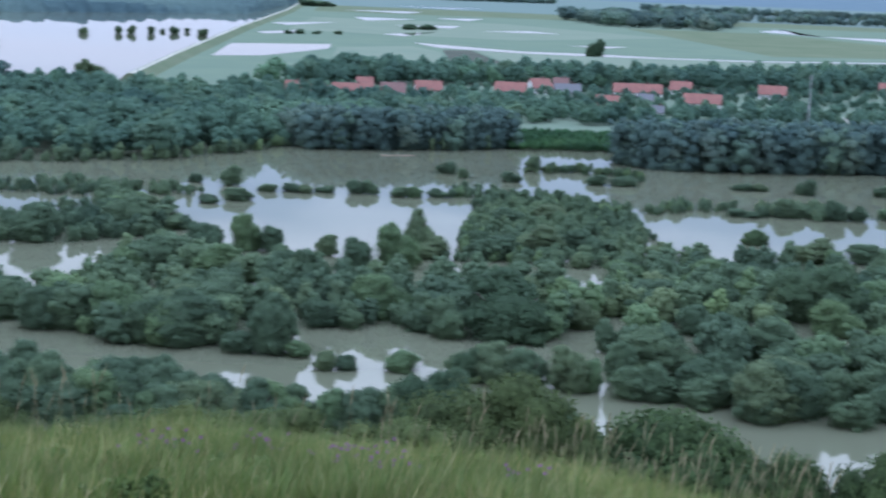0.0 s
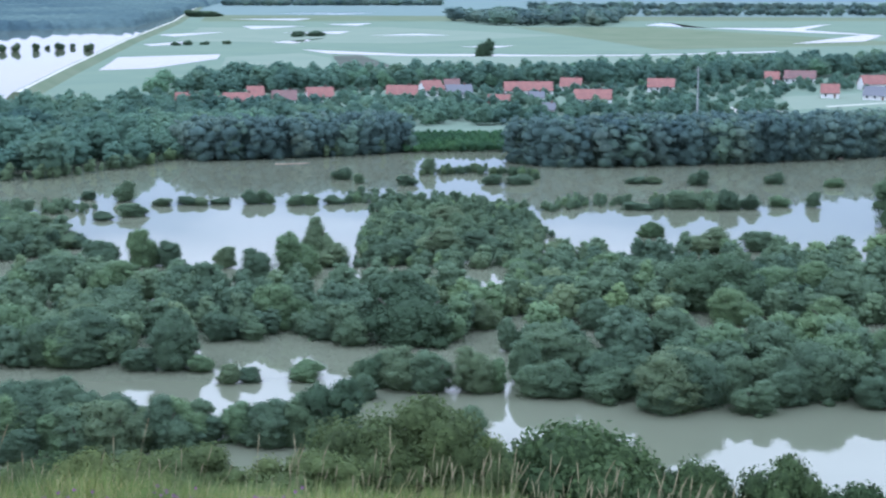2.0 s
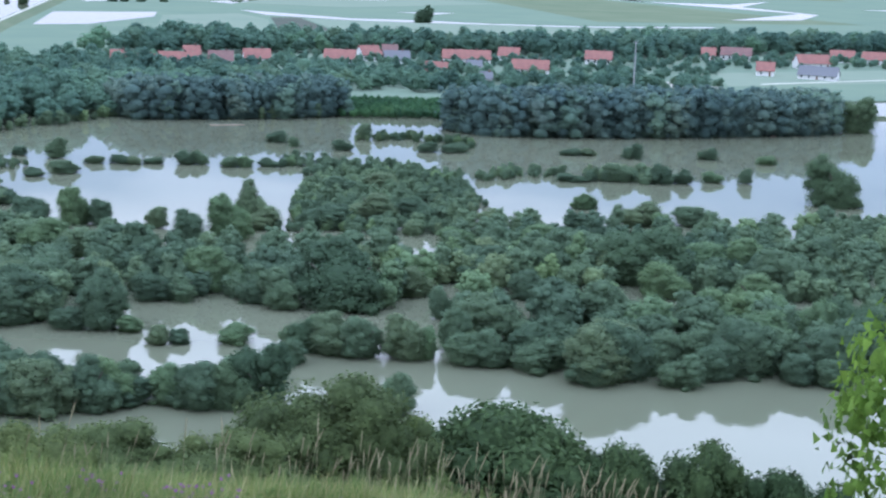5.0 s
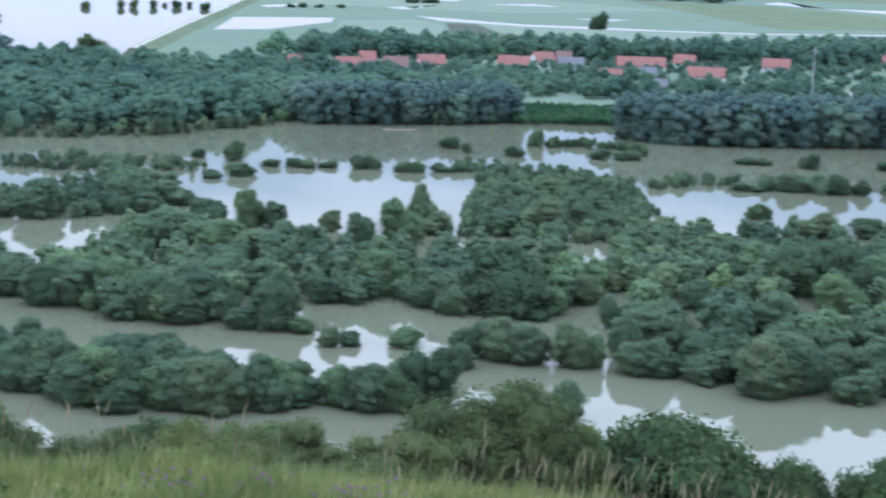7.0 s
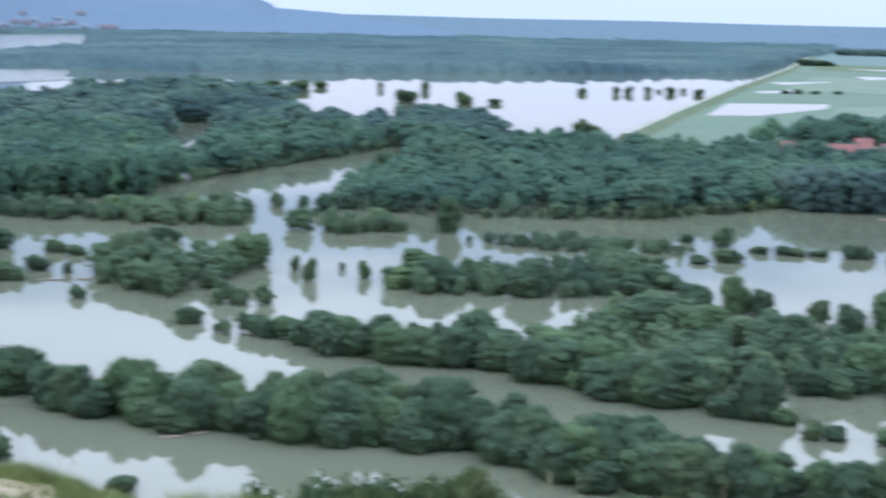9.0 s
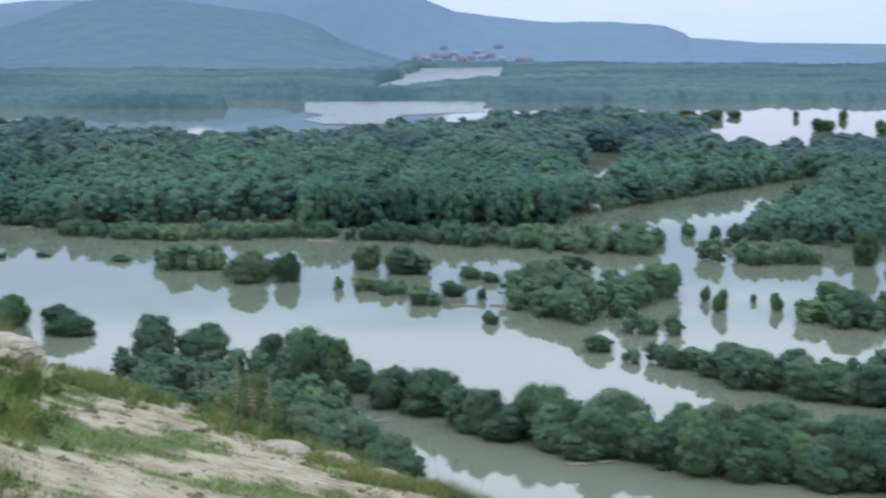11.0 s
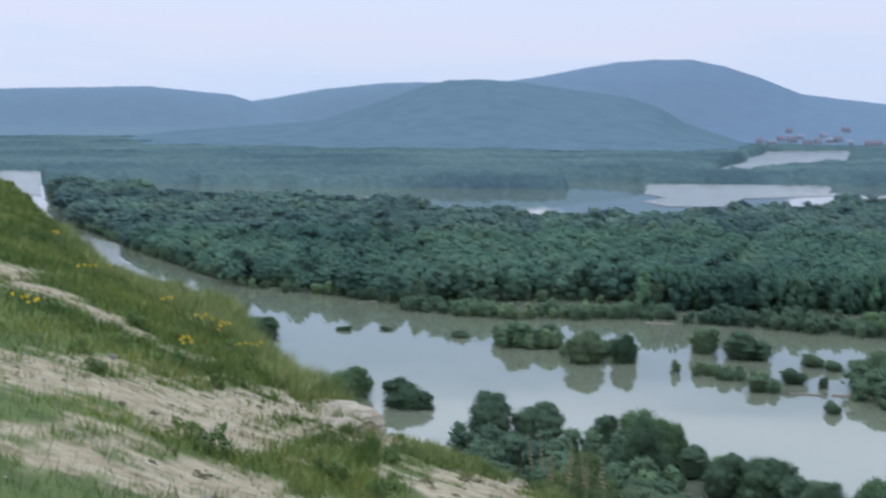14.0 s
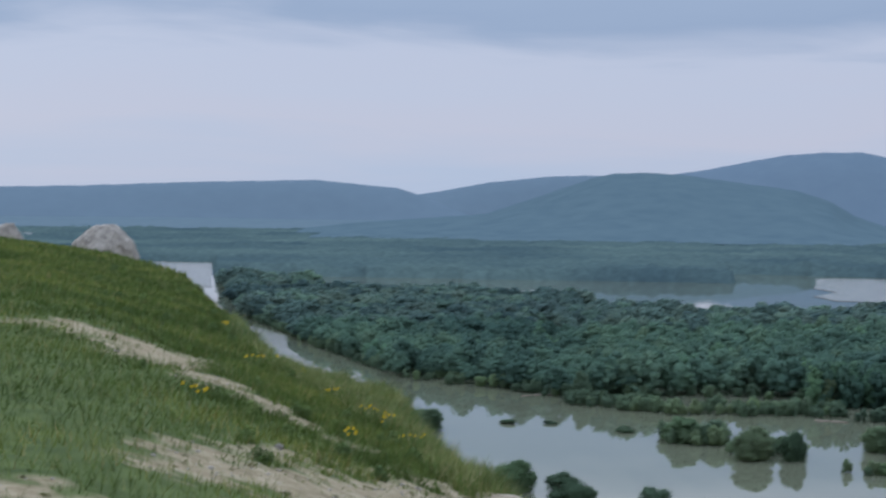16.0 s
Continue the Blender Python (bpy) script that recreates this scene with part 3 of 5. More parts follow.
wood("willows below the cliff", "willow", 6.5, [(-187, 201), (-167, 196), (-150, 191), (-147, 207), (-155, 219), (-174, 222), (-188, 220), (-201, 216)])
wood("willows below the cliff", "willow", 6, [(-140, 179), (-128, 185), (-106, 177), (-107, 177), (-122, 185), (-136, 196), (-154, 211), (-167, 214)])
wood("poplar plantation", "light", 13, [(-332, 442), (-299, 455), (-280, 471), (-268, 446), (-311, 417)])
wood("poplar plantation", "light", 13, [(-283, 483), (-264, 508), (-247, 471), (-263, 453)])
wood("poplar wood", "poplar", 15, [(61, 524), (74, 517), (100, 518), (131, 525), (155, 532), (185, 543), (190, 556), (150, 546), (110, 536), (66, 534)])
wood("riverside forest", "forest", 12, [(-112, 481), (-90, 492), (-67, 521), (-48, 550), (-28, 573), (20, 580), (22, 581), (-13, 615), (-51, 614), (-78, 665), (-123, 730), (-146, 700)])
wood("riverside forest", "forest", 12, [(-203, 472), (-181, 470), (-159, 469), (-128, 476), (-107, 478), (-132, 645), (-161, 722), (-197, 727), (-267, 899), (-306, 902), (-226, 644), (-182, 453)])
wood("riverside forest", "forest", 12, [(-298, 465), (-261, 492), (-256, 564), (-249, 646), (-247, 715), (-272, 797), (-308, 798), (-380, 875), (-481, 1013), (-543, 948), (-550, 859)])
wood("alluvial forest", "forest", 12, [(-456, 367), (-406, 375), (-372, 373), (-359, 408), (-322, 438), (-283, 464), (-262, 505), (-459, 957), (-543, 962), (-553, 871), (-545, 746), (-600, 754), (-706, 750), (-791, 733), (-896, 679)])
wood("alluvial forest", "forest", 12, [(-758, 505), (-585, 425), (-478, 379), (-437, 378), (-745, 750), (-827, 676), (-1173, 753)])
wood("alluvial forest", "forest", 12, [(-714, 1083), (-642, 1075), (-450, 938), (-407, 977), (-441, 1057), (-510, 1062), (-588, 1001)])
wood("riverside forest", "forest", 11, [(-75, 572), (-40, 552), (-5, 548), (16, 556), (16, 640), (-20, 690), (-90, 730), (-110, 660)])
wood("village trees", "forest", 7.5, [(-75, 705), (-20, 690), (20, 650), (80, 650), (150, 690), (200, 700), (190, 745), (100, 735), (50, 760), (0, 742), (-60, 728)])
wood("village gardens", "garden", 7.5, [(-90, 740), (0, 760), (100, 750), (200, 760), (230, 820), (340, 860), (420, 930), (430, 1000), (240, 900), (100, 850), (0, 820), (-80, 800)])
wood("tree belt behind the village", "belt", 14, [(-100, 800), (-30, 835), (40, 865), (130, 880), (200, 880), (300, 960), (420, 1010), (430, 1060), (250, 1010), (120, 940), (20, 915), (-60, 890)])
wood("dark poplar grove", "poplar", 13.5, [(-47, 540), (-27, 544), (-4, 550), (20, 561), (20, 574), (-4, 562), (-27, 556), (-48, 552)])
stand("willow", [(29, 228, 5.2, 7.7), (33, 242, 7.6, 11.5), (38, 226, 4.8, 8.9), (44, 218, 5.1, 6.7), (50, 228, 6.9, 9.8), (53, 254, 7.7, 11.3), (58, 242, 6.9, 7.9), (57, 216, 5.0, 6.7), (63, 221, 5.4, 6.9), (73, 230, 8.2, 10.6), (75, 219, 4.6, 6.6), (46, 260, 6.8, 8.3), (66, 243, 7.2, 8.4), (81, 264, 6.8, 10.1), (84, 241, 8.1, 7.6), (43, 273, 5.6, 8.7), (68, 275, 6.6, 9.9), (38, 287, 6.7, 12.1), (80, 294, 7.0, 11.6), (92, 283, 7.7, 12.4)])
stand("willow", [(59, 307, 6.2, 11.9), (52, 315, 5.8, 12.2), (36, 317, 5.0, 8.9), (90, 302, 6.8, 11.0), (105, 303, 6.9, 10.0), (8, 234, 6.2, 7.8), (13, 231, 6.2, 7.0), (19, 231, 6.8, 7.0), (3, 236, 4.0, 4.2), (24, 274, 5.3, 6.9), (1, 264, 6.5, 8.8), (-4, 267, 4.2, 6.6), (-46, 253, 7.5, 8.6), (-39, 254, 8.7, 11.2), (-44, 268, 6.4, 8.6), (-26, 248, 9.4, 8.3), (-31, 248, 3.5, 7.1), (-22, 246, 2.6, 5.2), (-20, 268, 5.1, 7.6), (-15, 268, 4.6, 5.7)])
stand("willow", [(-10, 277, 8.0, 10.6), (-14, 239, 2.1, 4.2), (-6, 240, 2.7, 6.4), (-17, 238, 3.0, 4.2), (-37, 215, 7.6, 5.8), (-30, 211, 5.9, 8.3), (-41, 211, 5.3, 6.9), (-14, 207, 5.8, 6.7), (-10, 207, 5.4, 5.2), (-18, 207, 3.4, 6.7), (-23, 206, 4.2, 5.9), (16, 203, 5.7, 5.8), (-33, 206, 6.0, 5.9), (-5, 343, 9.8, 6.9), (-9, 324, 9.6, 9.0), (-2, 337, 4.7, 9.4), (-41, 338, 8.5, 6.9), (-36, 338, 5.7, 6.5), (-24, 336, 4.6, 5.3), (-17, 322, 6.5, 7.3)])
stand("willow", [(-50, 337, 5.9, 8.9), (-63, 365, 5.0, 11.6), (-70, 372, 6.3, 11.8), (81, 349, 5.5, 10.9), (93, 350, 4.8, 9.4), (-43, 308, 6.8, 9.7), (-29, 310, 5.3, 9.8), (-57, 312, 6.9, 9.9), (11, 340, 5.3, 10.6), (21, 348, 6.6, 10.9), (31, 349, 5.5, 9.7), (15, 386, 4.8, 10.7), (26, 392, 4.8, 10.9), (-47, 430, 2.1, 6.0), (-41, 431, 2.2, 6.8), (-37, 430, 2.1, 5.3), (-32, 432, 1.8, 5.7), (-24, 432, 3.9, 6.0), (-20, 432, 3.9, 5.1), (-59, 406, 2.0, 6.8)])
stand("willow", [(-52, 411, 3.5, 7.9), (-58, 439, 5.8, 6.2), (-68, 443, 2.5, 5.5), (-12, 429, 2.8, 6.7), (-8, 429, 3.0, 5.2), (-2, 431, 2.4, 6.0), (5, 474, 3.1, 4.6), (0, 483, 3.8, 7.5), (19, 468, 3.3, 6.5), (44, 469, 3.1, 6.5), (27, 496, 4.9, 6.0), (52, 469, 2.9, 8.2), (86, 469, 2.1, 6.6), (91, 469, 2.2, 6.0), (103, 463, 4.9, 6.3), (126, 465, 3.8, 6.4), (142, 459, 2.6, 7.5), (115, 419, 2.9, 6.3), (124, 418, 4.2, 4.2), (100, 414, 5.6, 5.9)])
stand("willow", [(89, 417, 5.1, 8.9), (106, 415, 4.1, 6.0), (77, 416, 2.0, 8.8), (205, 557, 12.4, 12.3), (-148, 222, 5.8, 8.4), (-157, 226, 5.2, 6.8), (-124, 212, 7.2, 6.5), (-87, 208, 10.1, 8.8), (-86, 225, 7.3, 5.1), (-96, 212, 4.7, 7.4), (-104, 206, 3.9, 6.5), (-73, 214, 6.6, 7.2), (-51, 212, 7.0, 7.7), (-57, 209, 6.3, 6.9), (-38, 215, 7.0, 7.0), (-44, 209, 5.6, 7.6), (-139, 282, 3.4, 6.6), (-173, 298, 2.7, 3.6), (-137, 338, 5.6, 3.6), (-146, 351, 3.8, 2.9)])
stand("willow", [(-127, 347, 4.4, 3.1), (-136, 356, 1.9, 1.9), (-39, 266, 7.4, 11.3), (-44, 251, 7.1, 9.8), (-60, 261, 7.5, 11.2), (-72, 266, 6.5, 9.6), (-85, 265, 6.6, 9.7), (-96, 267, 7.7, 10.9), (-108, 272, 6.7, 9.2), (-107, 340, 7.4, 11.1), (-88, 342, 7.8, 12.2), (-70, 359, 7.5, 11.4), (-121, 367, 4.9, 8.1), (-182, 336, 8.7, 10.6), (-160, 349, 8.6, 13.3), (-159, 313, 9.1, 11.0), (-195, 382, 4.0, 8.9), (-97, 178, 2.0, 4.4), (-202, 223, 9.5, 10.5), (-194, 229, 7.9, 10.0)])
stand("willow", [(-179, 230, 7.8, 6.1), (-160, 230, 4.9, 6.4), (-146, 219, 7.0, 7.4), (-125, 213, 6.8, 8.7), (-107, 213, 4.8, 6.7), (-284, 325, 7.0, 10.5), (-277, 329, 6.4, 7.5), (-252, 315, 8.3, 9.8), (-242, 352, 7.0, 8.9), (-230, 350, 7.4, 11.6), (-198, 311, 3.4, 7.7), (-172, 297, 2.5, 3.4), (-191, 325, 2.7, 2.9), (-199, 325, 3.6, 6.6), (-210, 351, 3.2, 6.4), (-203, 350, 2.5, 5.6), (-338, 313, 1.3, 4.8), (-306, 327, 1.7, 5.9), (-330, 322, 1.0, 4.8), (-393, 374, 3.2, 11.3)])
stand("willow", [(-365, 370, 10.0, 7.2), (-309, 421, 9.7, 7.2)])
stand("dark", [(68, 287, 10.6, 15.3), (11, 267, 11.0, 17.6), (-2, 208, 8.3, 8.1), (-6, 205, 6.4, 5.8), (72, 371, 3.9, 5.8), (5, 234, 5.3, 4.6), (135, 382, 13.1, 12.6), (162, 404, 11.6, 7.6), (97, 235, 6.3, 8.1), (90, 243, 8.0, 10.9), (-134, 432, 10.7, 7.1), (-158, 213, 13.3, 10.2), (-166, 231, 8.9, 6.0), (-140, 222, 6.9, 10.1), (-116, 215, 8.4, 9.4), (-107, 223, 6.5, 6.6), (-77, 212, 6.2, 7.2), (-66, 215, 8.0, 8.7), (-170, 230, 10.1, 11.0), (-138, 220, 7.5, 10.0)])
stand("dark", [(-254, 238, 7.1, 8.5), (-239, 239, 5.9, 11.7), (-342, 285, 6.3, 10.8), (-118, 219, 7.6, 9.6), (-109, 226, 6.1, 7.9), (-245, 322, 7.5, 5.6)])
stand("dark", [(-171, 783, 12.1, 15.3), (200, 548, 12.6, 12.2), (-342, 286, 5.8, 9.4)])
stand("willow", [(-398, 405, 5.3, 7.9), (27, 236, 7.0, 5.2), (22, 231, 5.0, 4.0), (27, 257, 5.6, 4.6), (-116, 277, 4.3, 7.9), (-120, 275, 3.9, 5.3), (-101, 267, 7.1, 9.5), (-90, 263, 7.3, 9.2), (-79, 265, 7.1, 8.7), (-65, 259, 7.3, 8.4), (-52, 257, 8.9, 9.2), (-41, 250, 7.6, 8.9), (-61, 306, 5.8, 9.8), (-205, 229, 3.8, 6.5), (-182, 215, 4.4, 6.9)])
rng = np.random.default_rng(5)
willow_spots, dark_spots, forest_spots, back_spots, poplar_spots, light_spots = [], [], [], [], [], []
M_LIGHT = foliage("plantation_leaves", (0.1, 0.168, 0.12), (0.11, 0.182, 0.128), (0.122, 0.198, 0.136), 0.02, 1.2)
for name, species, h, outline in WOODS:
    if species in ("willow", "dark"):
        xs, ys = scatter(rng, outline, max(3.0, h * (0.72 if "bank" in name or "cliff" in name else 0.85)), 1.0)
        spots = [(x, y, 0.0, h * rng.uniform(0.5, 1.2)) for x, y in zip(xs, ys) if rng.random() > 0.05]
        spots = [s for s in spots if all(math.hypot(s[0] - q[1], s[1] - q[2]) > 0.27 * q[4] for q in TALL)]
        (willow_spots if species == "willow" else dark_spots).extend(spots)
    elif species == "light":
        xs, ys = scatter(rng, outline, 4.0)
        light_spots += [(x, y, 0.0, h * rng.uniform(0.85, 1.1)) for x, y in zip(xs, ys)]
    elif species in ("garden", "belt"):
        xs, ys = scatter(rng, outline, 11 if species == "garden" else 9)
        forest_spots += [(x, y, 0.4, (0.8 if species == "garden" else 1.0) * h * rng.uniform(0.55, 1.05)) for x, y in zip(xs, ys)]
    elif species == "poplar":
        xs, ys = scatter(rng, outline, 3.6, 6)
        poplar_spots += [(x, y, 0.0, h * rng.uniform(0.88, 1.08)) for x, y in zip(xs, ys)]
    else:
        xs, ys = scatter(rng, outline, 9.0)
        for x, y in zip(xs, ys):
            d = math.hypot(x, y)
            stand = min(1.2, max(0.55, 0.9 + 0.16 * float(wobble(x, y, 34)) + 0.15 * float(wobble(x, y, 95, 5)) + 0.12 * float(wobble(x, y, 13, 3))))
            if any(inside(pool, [x * s], [y * s])[0] for pool in FAR_WATER for s in (0.95, 1.0, 1.1, 1.2, 1.27)):
                continue
            if any(inside(pool, [x * s], [y * s])[0] for pool in CLEARINGS for s in (1.0, 1.1, 1.17)):
                continue
            cap = min([60 * (1 - 1 / s) for s in (1.0, 1.04, 1.08, 1.12, 1.16, 1.2, 1.25) if inside(CHANNEL, [x * s], [y * s])[0]], default=40)
            if cap < 2:
                continue
            stand = min(stand, cap / (1.1 * h))
            if d < 760:
                forest_spots.append((x, y, 0.0, h * stand * rng.choice([0.72, 0.85, 0.95, 1.0, 1.05, 1.18]) * rng.uniform(0.93, 1.07)))
            elif rng.random() < 0.5:
                back_spots.append((x, y, 0.0, h * stand * rng.choice([0.8, 0.9, 0.97, 1.0, 1.05, 1.18]) * rng.uniform(0.93, 1.07)))
for name, species, h, outline in WOODS:
    if species == "forest" and h >= 11:
        cx, cy = np.mean(outline, axis=0)
        for (x0, y0), (x1, y1) in zip(outline, outline[1:] + outline[:1]):
            if math.hypot(x0 + x1, y0 + y1) / 2 < 0.93 * math.hypot(cx, cy):
                for t in np.arange(0, 1, 5.0 / max(5.0, math.hypot(x1 - x0, y1 - y0))):
                    if rng.random() < 0.8:
                        k = 0.995 + rng.uniform(-0.008, 0.006)
                        willow_spots.append(((x0 + t * (x1 - x0)) * k, (y0 + t * (y1 - y0)) * k, 0.0, rng.uniform(2.5, 5.5)))
willow_spots.sort(key=lambda s: s[0] ** 2 + s[1] ** 2)


def plant(models, k, x, y, z, height, width, group=""):
    """Sets up one more tree from the models, of that height and width; the first ones are the models themselves."""
    base = models[k % len(models)]
    m = Matrix.Translation((x, y, z)) @ Matrix.Rotation(rng.uniform(0, 6.28), 4, "Z")
    if k < len(models):
        ob = base
        ob.matrix_basis = m
    else:
        ob = copy_thing(base, m)
    ob.scale = (width / base["wide"], width / base["wide"], height / base["tall"])
    return tagged(ob, group=group) if group else ob


def tree_models(count, *args, **more):
    out = []
    for i in range(count):
        ob = tree_thing(args[0], args[1], 100 + 7 * i + len(args[0]), *args[2:], **more)
        co = np.array([v.co[:] for v in ob.children[0].data.vertices])
        ob["tall"], ob["wide"] = float(co[:, 2].max()), float(np.ptp(co[:, :2], axis=0).mean())
        out.append(ob)
    return out


willows = tree_models(8, "willow", "willow", 6.0, 11000, 0.16, M_WILLOW, "grey-green willow bush standing in flood water")
alders = tree_models(5, "alder", "forest", 8.0, 11000, 0.2, M_DARK, "dark green tree rising above the flooded willows")
k = 0
for x, y, z, h in willow_spots[:120]:
    plant(willows, k, x, y, z, h, h * rng.uniform(1.05, 1.45), "flooded willows")
    k += 1
j = 0
for species, x, y, h, w in TALL:
    if species == "dark":
        plant(alders, j, x, y, -0.25 * h, h * 1.25, w * 1.15, "dark trees in the flood")
        j += 1
    else:
        plant(willows, k, x, y, 0, h, w * 1.05, "flooded willows")
        k += 1
wood_mesh("willow_thicket", willow_spots[120:], "willow", M_WILLOW, 800, 0.05, "grey-green willow thickets standing in the flood")
wood_mesh("drowned_hedge", dark_spots, "willow", M_DARK, 600, 0.055, "dark half-drowned hedge in the flood")
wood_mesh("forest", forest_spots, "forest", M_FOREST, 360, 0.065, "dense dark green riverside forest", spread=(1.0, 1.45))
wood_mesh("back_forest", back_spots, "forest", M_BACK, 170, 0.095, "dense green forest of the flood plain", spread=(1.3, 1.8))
wood_mesh("poplar_plantation", light_spots, "poplar", M_LIGHT, 300, 0.055, "light green young poplar plantation in the forest")
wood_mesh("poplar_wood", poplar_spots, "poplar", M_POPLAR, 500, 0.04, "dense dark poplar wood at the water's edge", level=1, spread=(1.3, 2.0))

M_RIVER, tree, b = material("rippled_river", (0.1, 0.1, 0.08), 0.16, 0.5)
b.inputs["IOR"].default_value = 1.36
bump_on(tree, b, noise_on(tree, 0.35, 4, 0.6, (1, 3, 1)), 0.35, 0.6)
for level, pool in enumerate(FAR_WATER):
    if level in (1, 5, 6):
        continue
    near_bank = [(0.9 * x, 0.9 * y) for x, y in pool]
    verts = np.array([(x, y, 0.03 + 0.04 * level) for x, y in pool + near_bank])
    mid = verts[:, :2].mean(0)
    turn = np.argsort(np.arctan2(verts[:, 1] - mid[1], verts[:, 0] - mid[0]))
    flat("water", [tuple(verts[i][:2]) for i in turn], 0.06 + 0.05 * level, M_RIVER, thick=0.05)
    tagged(scene.collection.objects[-1], "wind-rippled river water shining pale", "water", kind="structure")

# far woods beyond the lake: an uneven canopy
FAR_WOOD = [(-863, 1360), (-657, 1500), (-459, 1700), (-239, 1945), (-260, 4300), (-2000, 4000), (-3600, 2800), (-3900, 1300), (-1900, 700), (-1050, 560), (-1250, 780), (-900, 1100), (-1050, 1260)]
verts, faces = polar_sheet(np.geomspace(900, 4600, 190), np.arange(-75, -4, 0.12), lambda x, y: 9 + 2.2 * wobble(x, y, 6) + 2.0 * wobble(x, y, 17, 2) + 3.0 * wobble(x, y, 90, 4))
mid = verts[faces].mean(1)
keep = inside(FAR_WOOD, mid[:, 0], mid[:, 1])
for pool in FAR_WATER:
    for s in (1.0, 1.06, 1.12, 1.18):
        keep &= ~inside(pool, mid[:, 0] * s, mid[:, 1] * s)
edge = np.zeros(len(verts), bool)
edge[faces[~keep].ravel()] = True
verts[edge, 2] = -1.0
tagged(new("far_forest", mesh_of("far_forest", verts, faces[keep], M_FAR)), "far flood-plain forest coloured blue-grey for evening haze", "forest", kind="stuff")

# ---- fields, levee, ponds ----


def slab(name, outline, z, mat, label, category):
    return flat(name, outline, z, mat, label, category, 0.3)


slab("field", [(-77, 1064), (-84, 1212), (-30, 1274), (-7, 1195), (-5, 1065)], 0.53, M_STUBBLE, "pale ripening crop field", "field")
slab("field", [(-6, 1228), (16, 1235), (36, 1076), (1, 1066)], 0.53, M_PLOUGH, "dark bare ploughed field", "field")
slab("field", [(40, 1070), (20, 1225), (330, 1215), (300, 1080)], 0.53, M_STUBBLE, "pale ripening crop field", "field")
slab("field", [(-150, 1500), (-160, 1900), (60, 1900), (220, 1640), (60, 1450)], 0.53, M_STUBBLE, "pale ripening crop field", "field")
slab("field", [(260, 1320), (200, 1900), (360, 1900), (520, 1420)], 0.53, M_LEVEE, "olive meadow strip on the plain", "field")
slab("field", [(-180, 2150), (-230, 3000), (900, 3000), (760, 2150)], 0.53, M_LEVEE, "olive meadow strip on the plain", "field")
slab("field", [(203, 722), (306, 770), (342, 862), (218, 800)], 0.53, M_STUBBLE, "mown meadow beside the village", "field")
PONDS = [[(-152, 1043), (-162, 1211), (-91, 1253), (-88, 1185), (-121, 1065)],
         [(-31, 1332), (-1, 1303), (54, 1248), (110, 1249), (160, 1230), (234, 1236), (348, 1288), (341, 1268), (228, 1220), (106, 1213), (49, 1222), (-10, 1262)],
         [(367, 1968), (418, 2087), (400, 1890), (480, 1744), (530, 1640), (398, 1428), (481, 1480), (545, 1625), (511, 1790), (614, 2026), (516, 1857), (420, 1860)],
         [(-170, 1434), (-139, 1497), (-130, 1450), (-159, 1402)], [(-62, 1478), (-13, 1578), (-41, 1449)], [(-183, 1668), (-121, 1750), (-161, 1615)],
         [(-115, 1951), (-42, 1948), (-96, 1837)], [(-150, 2260), (-40, 2290), (-60, 2190)], [(-20, 2020), (40, 2060), (20, 1960)], [(30, 1640), (80, 1690), (110, 1640)],
         [(-60, 1720), (10, 1770), (0, 1690)], [(98, 1380), (150, 1400), (130, 1360)], [(660, 1820), (800, 1900), (760, 1800)], [(-100, 2600), (60, 2640), (0, 2520)]]
for outline in PONDS:
    slab("pond", outline, 0.57, M_WATER, "shallow flood pond shining on the fields", "pond")
bm = bmesh.new()
line = [(-158, 812, 0), (-168, 1000, 0), (-188, 1460, 0), (-206, 2060, 0), (-320, 4200, 0)]
section = [(-7, -1.0), (-2.2, 3.2), (2.2, 3.2), (9, 0.4)]
rows = [[bm.verts.new((x + u, y, z + v)) for u, v in section] for x, y, z in line]
for r0, r1 in zip(rows, rows[1:]):
    for i in range(3):
        bm.faces.new((r0[i], r0[i + 1], r1[i + 1], r1[i]))
bm.faces.new(rows[0])
bmesh.ops.recalc_face_normals(bm, faces=bm.faces)
tagged(part("levee", bm, M_LEVEE), "long grassy levee between lake and fields", "levee", kind="structure")
bm = bmesh.new()
rows = [[bm.verts.new((x + u, y, 3.26)) for u in (-1.3, 1.3)] for x, y, z in line]
for r0, r1 in zip(rows, rows[1:]):
    bm.faces.new((r0[0], r0[1], r1[1], r1[0]))
M_TRACK = field_material("gravel_track", (0.34, 0.32, 0.27), (0.42, 0.4, 0.34))
tagged(part("road", bm, M_TRACK), "pale gravel track on the levee", "track", kind="structure")
slab("road", [(223, 736), (316, 792), (318, 796), (223, 740)], 0.6, M_TRACK, "pale field track by the village", "track")
slab("pavement", [(168, 703), (196, 712), (192, 732), (178, 738)], 0.58, M_TRACK, "pale gravel yard by the wood", "yard")

# tall herbs by the village shore
rng = np.random.default_rng(21)
xs, ys = scatter(rng, [(16, 560), (30, 553), (52, 558), (66, 552), (74, 570), (70, 606), (48, 612), (26, 608)], 2.6)
herb = foliage("herb_leaves", (0.06, 0.125, 0.06), (0.07, 0.145, 0.068), (0.085, 0.165, 0.076), 0.05)
wood_mesh("tall_herbs", [(x, y, 0.4, rng.uniform(2.0, 3.2)) for x, y in zip(xs, ys)], "willow", herb, 50, 0.14, "bright green tall herbs on the shore", level=1)

